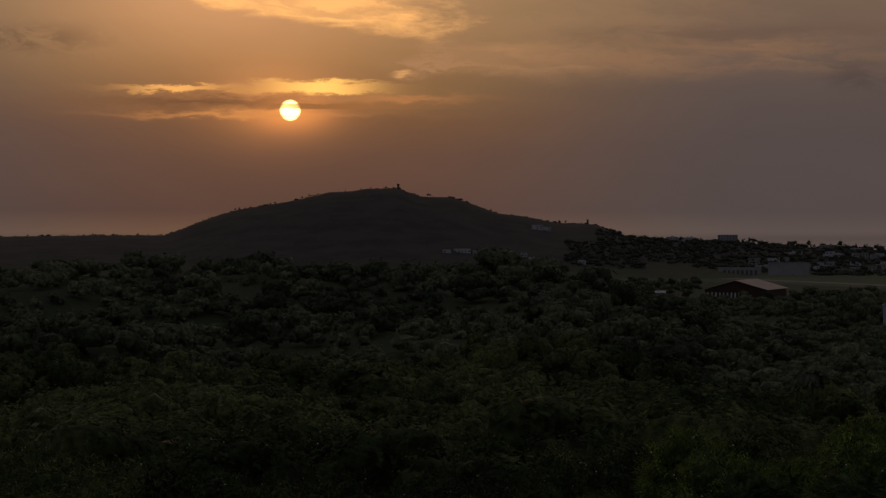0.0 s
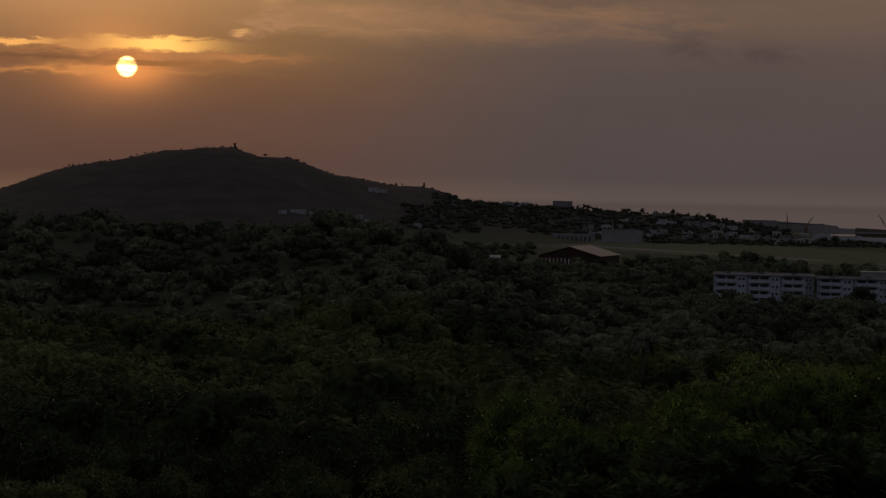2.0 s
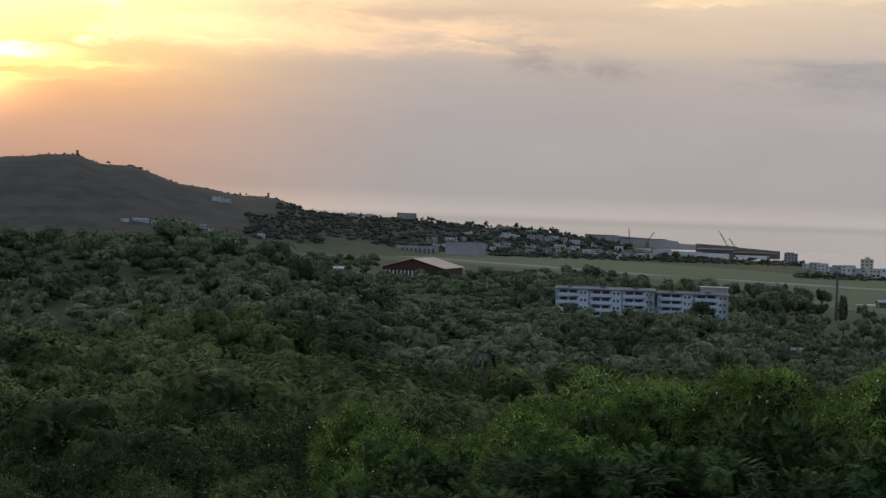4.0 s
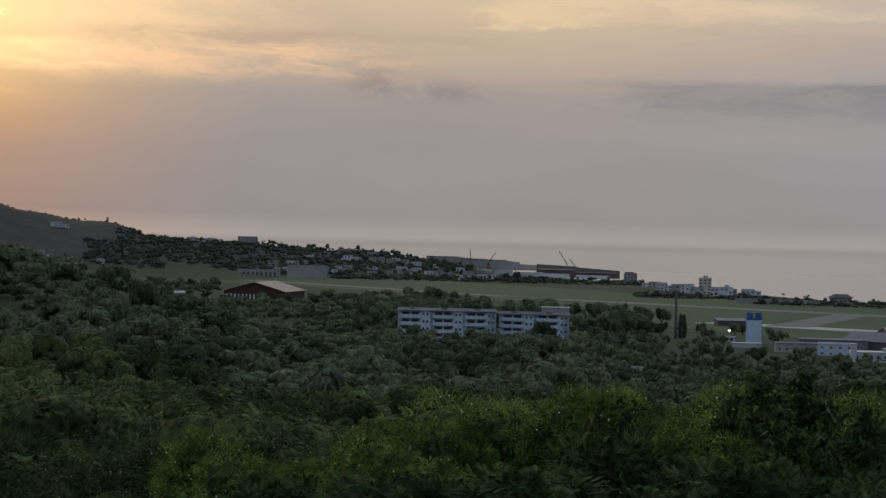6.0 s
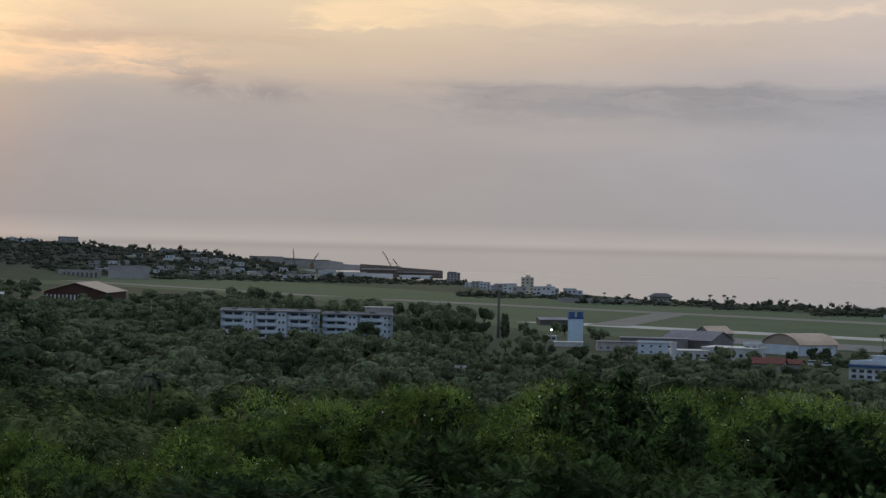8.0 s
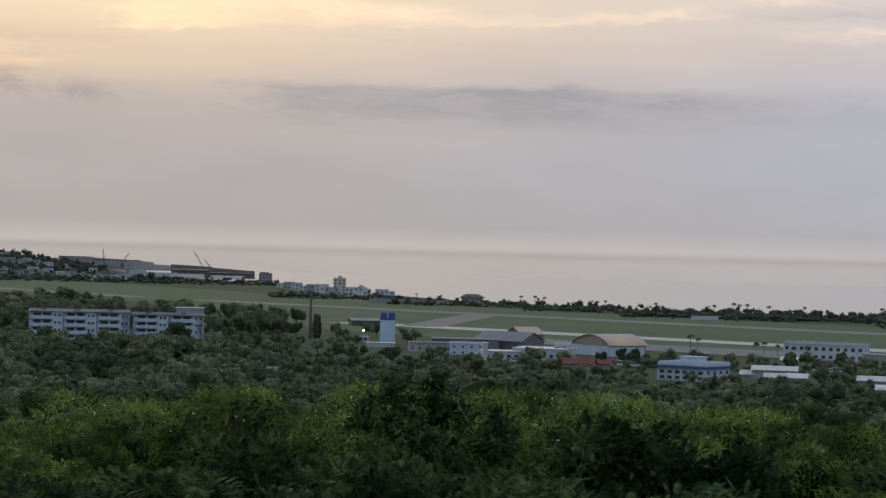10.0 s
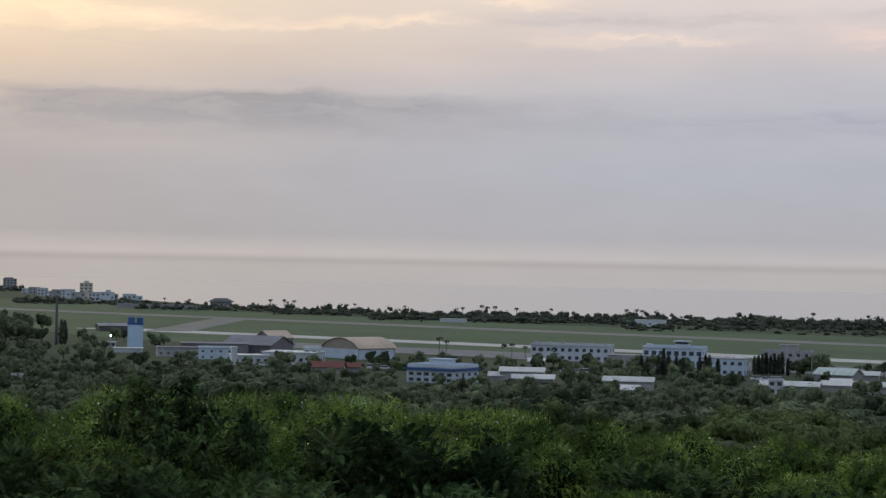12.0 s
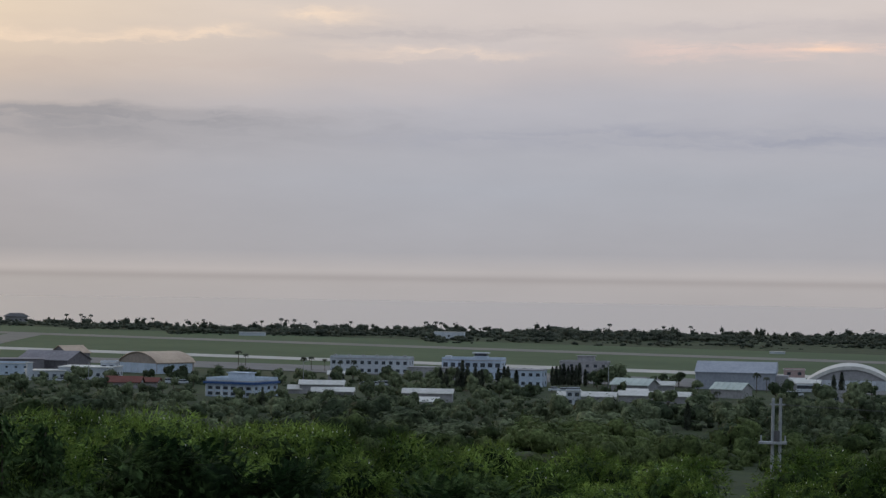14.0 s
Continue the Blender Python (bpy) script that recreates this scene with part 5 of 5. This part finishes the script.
plant(PALMS, [(9.5, 450, 1.45), (12.3, 520, 1.1)] + [(a, d, k * 0.75) for a, d, k in [(28.32, 1068, 1.05), (28.5, 1062, 0.85), (30.0, 1010, 0.9), (30.2, 1020, 0.85), (30.55, 1015, 0.75), (30.95, 985, 0.8), (31.3, 985, 0.85), (23.92, 1990, 1.2), (24.28, 1990, 1.15), (24.35, 1985, 1.0), (24.53, 1990, 1.2),
              (33.15, 1830, 1.2), (33.4, 1830, 1.2), (33.55, 1835, 1.1), (28.9, 1840, 1.0), (29.4, 1835, 1.25), (29.55, 1840, 1.2), (29.75, 1838, 1.2), (30.3, 1835, 1.2), (27.4, 1850, 1.0), (35.9, 935, 0.9), (36.1, 930, 0.9), (35.75, 930, 0.8),
              (31.2, 1840, 1.0), (36.0, 1840, 1.1), (37.9, 1850, 1.2), (39.3, 1850, 1.1), (40.0, 1860, 1.2), (44.6, 1870, 1.2), (18.8, 2340, 1.2), (41.7, 880, 1.0), (41.95, 880, 0.85), (40.7, 770, 0.8),
              (21.2, 2080, 1.0), (25.9, 1890, 1.1), (26.1, 1890, 1.0), (12.1, 3350, 1.2), (8.9, 3400, 1.3), (9.4, 3400, 1.3)]
      + [(RNG.uniform(24, 46.5), RNG.uniform(1700, 1850), RNG.uniform(0.5, 0.75)) for _ in range(36)]])


# ---- foreground shrubs ----
def twig_leaves(rng, tips, out, count, length, width, droop):
    """A spray of narrow leaves at the end of every twig."""
    n = len(tips)
    at = np.repeat(tips, count, 0)
    d = np.repeat(out, count, 0) * 0.7 + 0.85 * unit(n * count, rng)
    d[:, 2] -= droop
    d /= np.linalg.norm(d, axis=1, keepdims=True)
    nor = np.repeat(out, count, 0) + 0.6 * unit(n * count, rng) + np.array([0, 0, 0.45])
    nor /= np.linalg.norm(nor, axis=1, keepdims=True)
    at = at + 0.1 * rng.normal(size=at.shape) * length * 4
    L = length * rng.uniform(0.6, 1.3, n * count)
    return leaf_tris(at, nor, d, L, width * rng.uniform(0.7, 1.2, n * count))


def dome_tips(rng, n, rx, tall, heads):
    """Twig ends over a many-headed dome, and the way that each faces."""
    c = np.stack([rng.uniform(-0.68, 0.68, heads) * rx, rng.uniform(-0.68, 0.68, heads) * rx, rng.uniform(0.30, 0.72, heads) * tall], 1)
    r = rng.uniform(0.26, 0.44, heads) * rx
    k = rng.integers(0, heads, n)
    d = unit(n, rng)
    d[:, 2] = np.where(d[:, 2] < -0.3, -d[:, 2], d[:, 2])
    p = c[k] + d * (r[k] * rng.uniform(0.8, 1.08, n))[:, None] * np.array([1, 1, 0.95])
    p[:, 2] = np.clip(p[:, 2], 0.05, None)
    return p, d, c, r


def make_shrub(rx, tall, seed, kind, thin=1.0):
    rng = np.random.default_rng(seed)
    narrow = kind == "narrow"
    t = tagged(new("shrub"), "bright green shrub with sprays of narrow leaves" if narrow else "dark green shrub with feathery leaves", "shrub", "shrubs below the lookout")
    tips, out, c, r = dome_tips(rng, int((1350 if narrow else 560) * thin), rx, tall, 8)
    if narrow:
        v, f = twig_leaves(rng, tips, out, 8, 0.19 / thin ** 0.5, 0.036 / thin ** 0.6, 0.5)
        mat = M_SHRUB if thin == 1.0 else M_WOOD
    else:
        parts = []
        for p, o in zip(tips, out):
            a = o * 0.8 + np.array([0, 0, 0.15]) + 0.5 * rng.normal(size=3)
            a /= np.linalg.norm(a)
            side = np.cross(a, [0, 0, 1.0])
            side /= np.linalg.norm(side) + 1e-6
            up = np.cross(side, a)
            m = 11
            s = np.linspace(0.1, 1, m)
            rach = p + a * s[:, None] * 0.55 - np.array([0, 0, 1]) * (s[:, None] ** 2) * 0.14
            for sg in (-1, 1):
                al = side * sg + a * 0.45 - up * 0.15
                al = np.repeat((al / np.linalg.norm(al))[None], m, 0)
                parts.append(leaf_tris(rach, np.repeat(up[None], m, 0), al, 0.12 * np.sin(np.pi * (s * 0.75 + 0.2)) + 0.03, 0.042))
        v, f = join(parts)
        mat = M_FERN_SHADE
    link_mesh("leaves", v, f, [mat], t)
    # inner foliage: a dense mass in every head, under loose leaves
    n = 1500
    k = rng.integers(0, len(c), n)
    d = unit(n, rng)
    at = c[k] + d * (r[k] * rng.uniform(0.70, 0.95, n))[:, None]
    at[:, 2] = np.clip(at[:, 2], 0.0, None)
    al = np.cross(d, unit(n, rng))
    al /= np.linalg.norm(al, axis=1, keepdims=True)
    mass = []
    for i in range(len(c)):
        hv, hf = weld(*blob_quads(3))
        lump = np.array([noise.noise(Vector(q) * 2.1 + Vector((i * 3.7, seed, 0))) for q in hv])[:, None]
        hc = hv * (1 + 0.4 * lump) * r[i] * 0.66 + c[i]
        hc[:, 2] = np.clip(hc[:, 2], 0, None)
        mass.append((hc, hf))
    # darker than a narrow-leaved coat: the shade inside is put into the colour
    link_mesh("inner_leaves", *join([leaf_tris(at, d + 0.5 * unit(n, rng), al, 0.2, 0.12)] + mass), [M_FERN_SHADE], t, smooth=True)
    bm = bmesh.new()
    for i in range(len(c)):
        rod(bm, (rng.uniform(-0.3, 0.3), rng.uniform(-0.3, 0.3), -0.6), tuple(c[i]), 0.05, 0.025, 5)
    part("stems", bm, M_TRUNK, t)
    if narrow:
        b = rng.choice(len(tips), min(110, len(tips)), replace=False)
        b = b[tips[b, 2] > tall * 0.62]
        at = tips[b] + out[b] * 0.06
        al = unit(len(at), rng)
        nor = np.cross(al, unit(len(at), rng))
        link_mesh("blossoms", *leaf_tris(at, nor, al, 0.055, 0.045), [M_FLOWER], t)
    t["reach"] = float(np.percentile(v[:, 2], 99.0))
    return t


def make_sapling(tall, seed):
    rng = np.random.default_rng(seed)
    t = tagged(new("sapling"), "dark upright sapling with whorls of drooping leaves", "sapling", "saplings above the shrubs")
    part("stem", rod(bmesh.new(), (0, 0, -0.5), (0.05, 0, tall), 0.05, 0.02, 6), M_TRUNK, t)
    n = 130
    h = rng.uniform(0.35, 1.0, n)
    a = rng.uniform(0, 2 * math.pi, n)
    r = (0.10 + 0.34 * np.sin(np.pi * np.clip((h - 0.3) / 0.72, 0, 1)) ** 0.7) * rng.uniform(0.3, 1.0, n) * (0.75 + 0.4 * np.sin(h * 26 + a))
    tips = np.stack([np.cos(a) * r, np.sin(a) * r, h * tall], 1)
    out = np.stack([np.cos(a), np.sin(a), np.full(n, 0.25)], 1)
    parts = [twig_leaves(rng, tips, out, 8, 0.17, 0.07, 0.7)]
    link_mesh("leaves", *join(parts), [M_FERN_SHADE], t)
    return t


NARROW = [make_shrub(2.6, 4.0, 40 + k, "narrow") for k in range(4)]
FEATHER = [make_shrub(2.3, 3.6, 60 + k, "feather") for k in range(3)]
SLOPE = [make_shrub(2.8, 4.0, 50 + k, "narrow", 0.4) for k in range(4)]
SAPLINGS = [make_sapling(2.6, 80 + k) for k in range(2)]
# skyline of the shrubs: heading, degrees below the horizon
SKY_AZ = [-14, 5, 8, 10, 12, 14, 16, 19, 21.5, 23.8, 25.3, 26.2, 27.3, 28.6, 30.3, 31.7, 33.2, 35.2, 38, 39.6, 41, 42.6, 43.5, 44.3, 46]
SKY_EL = [5.3, 5.2, 5.0, 4.6, 4.25, 3.8, 3.65, 3.55, 3.5, 3.6, 3.38, 3.3, 3.5, 3.7, 3.7, 3.45, 3.75, 4.1, 4.07, 4.25, 4.15, 4.3, 4.0, 4.1, 3.95]


def shrub_at(kind, az, d, drop, first):
    """Sets a shrub so that its top reaches the skyline less drop degrees."""
    p = spot(az, d)
    top = 42 - d * math.tan(radians(np.interp(az, SKY_AZ, SKY_EL) + drop))
    s = max(0.5, min(2.3, (top - p.z + 0.2) / kind["reach"]))
    m = pose(p.x, p.y, p.z - 0.2, 0, 0, random.uniform(0, 360)) @ Matrix.Diagonal((max(s, 0.8), max(s, 0.8), s, 1))
    o = kind if first else copy_thing(kind, m)
    o.matrix_basis = m


placed = set()


def set_shrub(kind, az, d, drop):
    shrub_at(kind, az, d, drop, kind not in placed)
    placed.add(kind)


# nearer rows turn feathery; their dark leaves also carry the hedge foot's shade
for row, (d, gap, drop, mix) in enumerate(((66, 4.4, -0.08, 0.06), (58, 4.6, 0.2, 0.12), (51, 4.2, 0.95, 0.7), (45, 3.9, 1.65, 0.85), (40, 3.6, 2.4, 0.95))):
    az = 8.0 if row else 7.5
    while az < 48:
        feather = random.random() < mix * (0.0 if row < 2 else 1.3 if 13 < az < 30 else 1.0)
        set_shrub(random.choice(FEATHER if feather else NARROW), az, d + random.uniform(-2.5, 2.5), drop + random.uniform(-0.15, 0.42))
        az += math.degrees(gap / d) * random.uniform(0.75, 1.2)
for row, (d, gap, drop) in enumerate(((135, 5.0, -0.1), (112, 4.6, 0.4), (94, 4.2, 1.0), (78, 4.0, 1.7))):
    az = -13.0
    while az < 9.5:
        set_shrub(random.choice(SLOPE), az, d + random.uniform(-4, 4), drop + random.uniform(-0.2, 0.45))
        az += math.degrees(gap / d) * random.uniform(0.8, 1.3)
for i, (az, d, up_el, s) in enumerate(((20.65, 50, 3.10, 1.15), (21.75, 50, 3.12, 1.15), (19.9, 49, 3.75, 0.9), (22.4, 49, 3.8, 0.8), (23.4, 49, 3.9, 0.8), (21.2, 48, 4.0, 0.9))):
    top = 42 - d * math.tan(radians(up_el))
    p = spot(az, d)
    one = SAPLINGS[i % 2]
    m = pose(p.x, p.y, top - 2.6 * 1.5, 0, 0, i * 70) @ Matrix.Diagonal((1.35 * s, 1.35 * s, 1.5, 1))
    o = one if i < 2 else copy_thing(one, m)
    o.matrix_basis = m
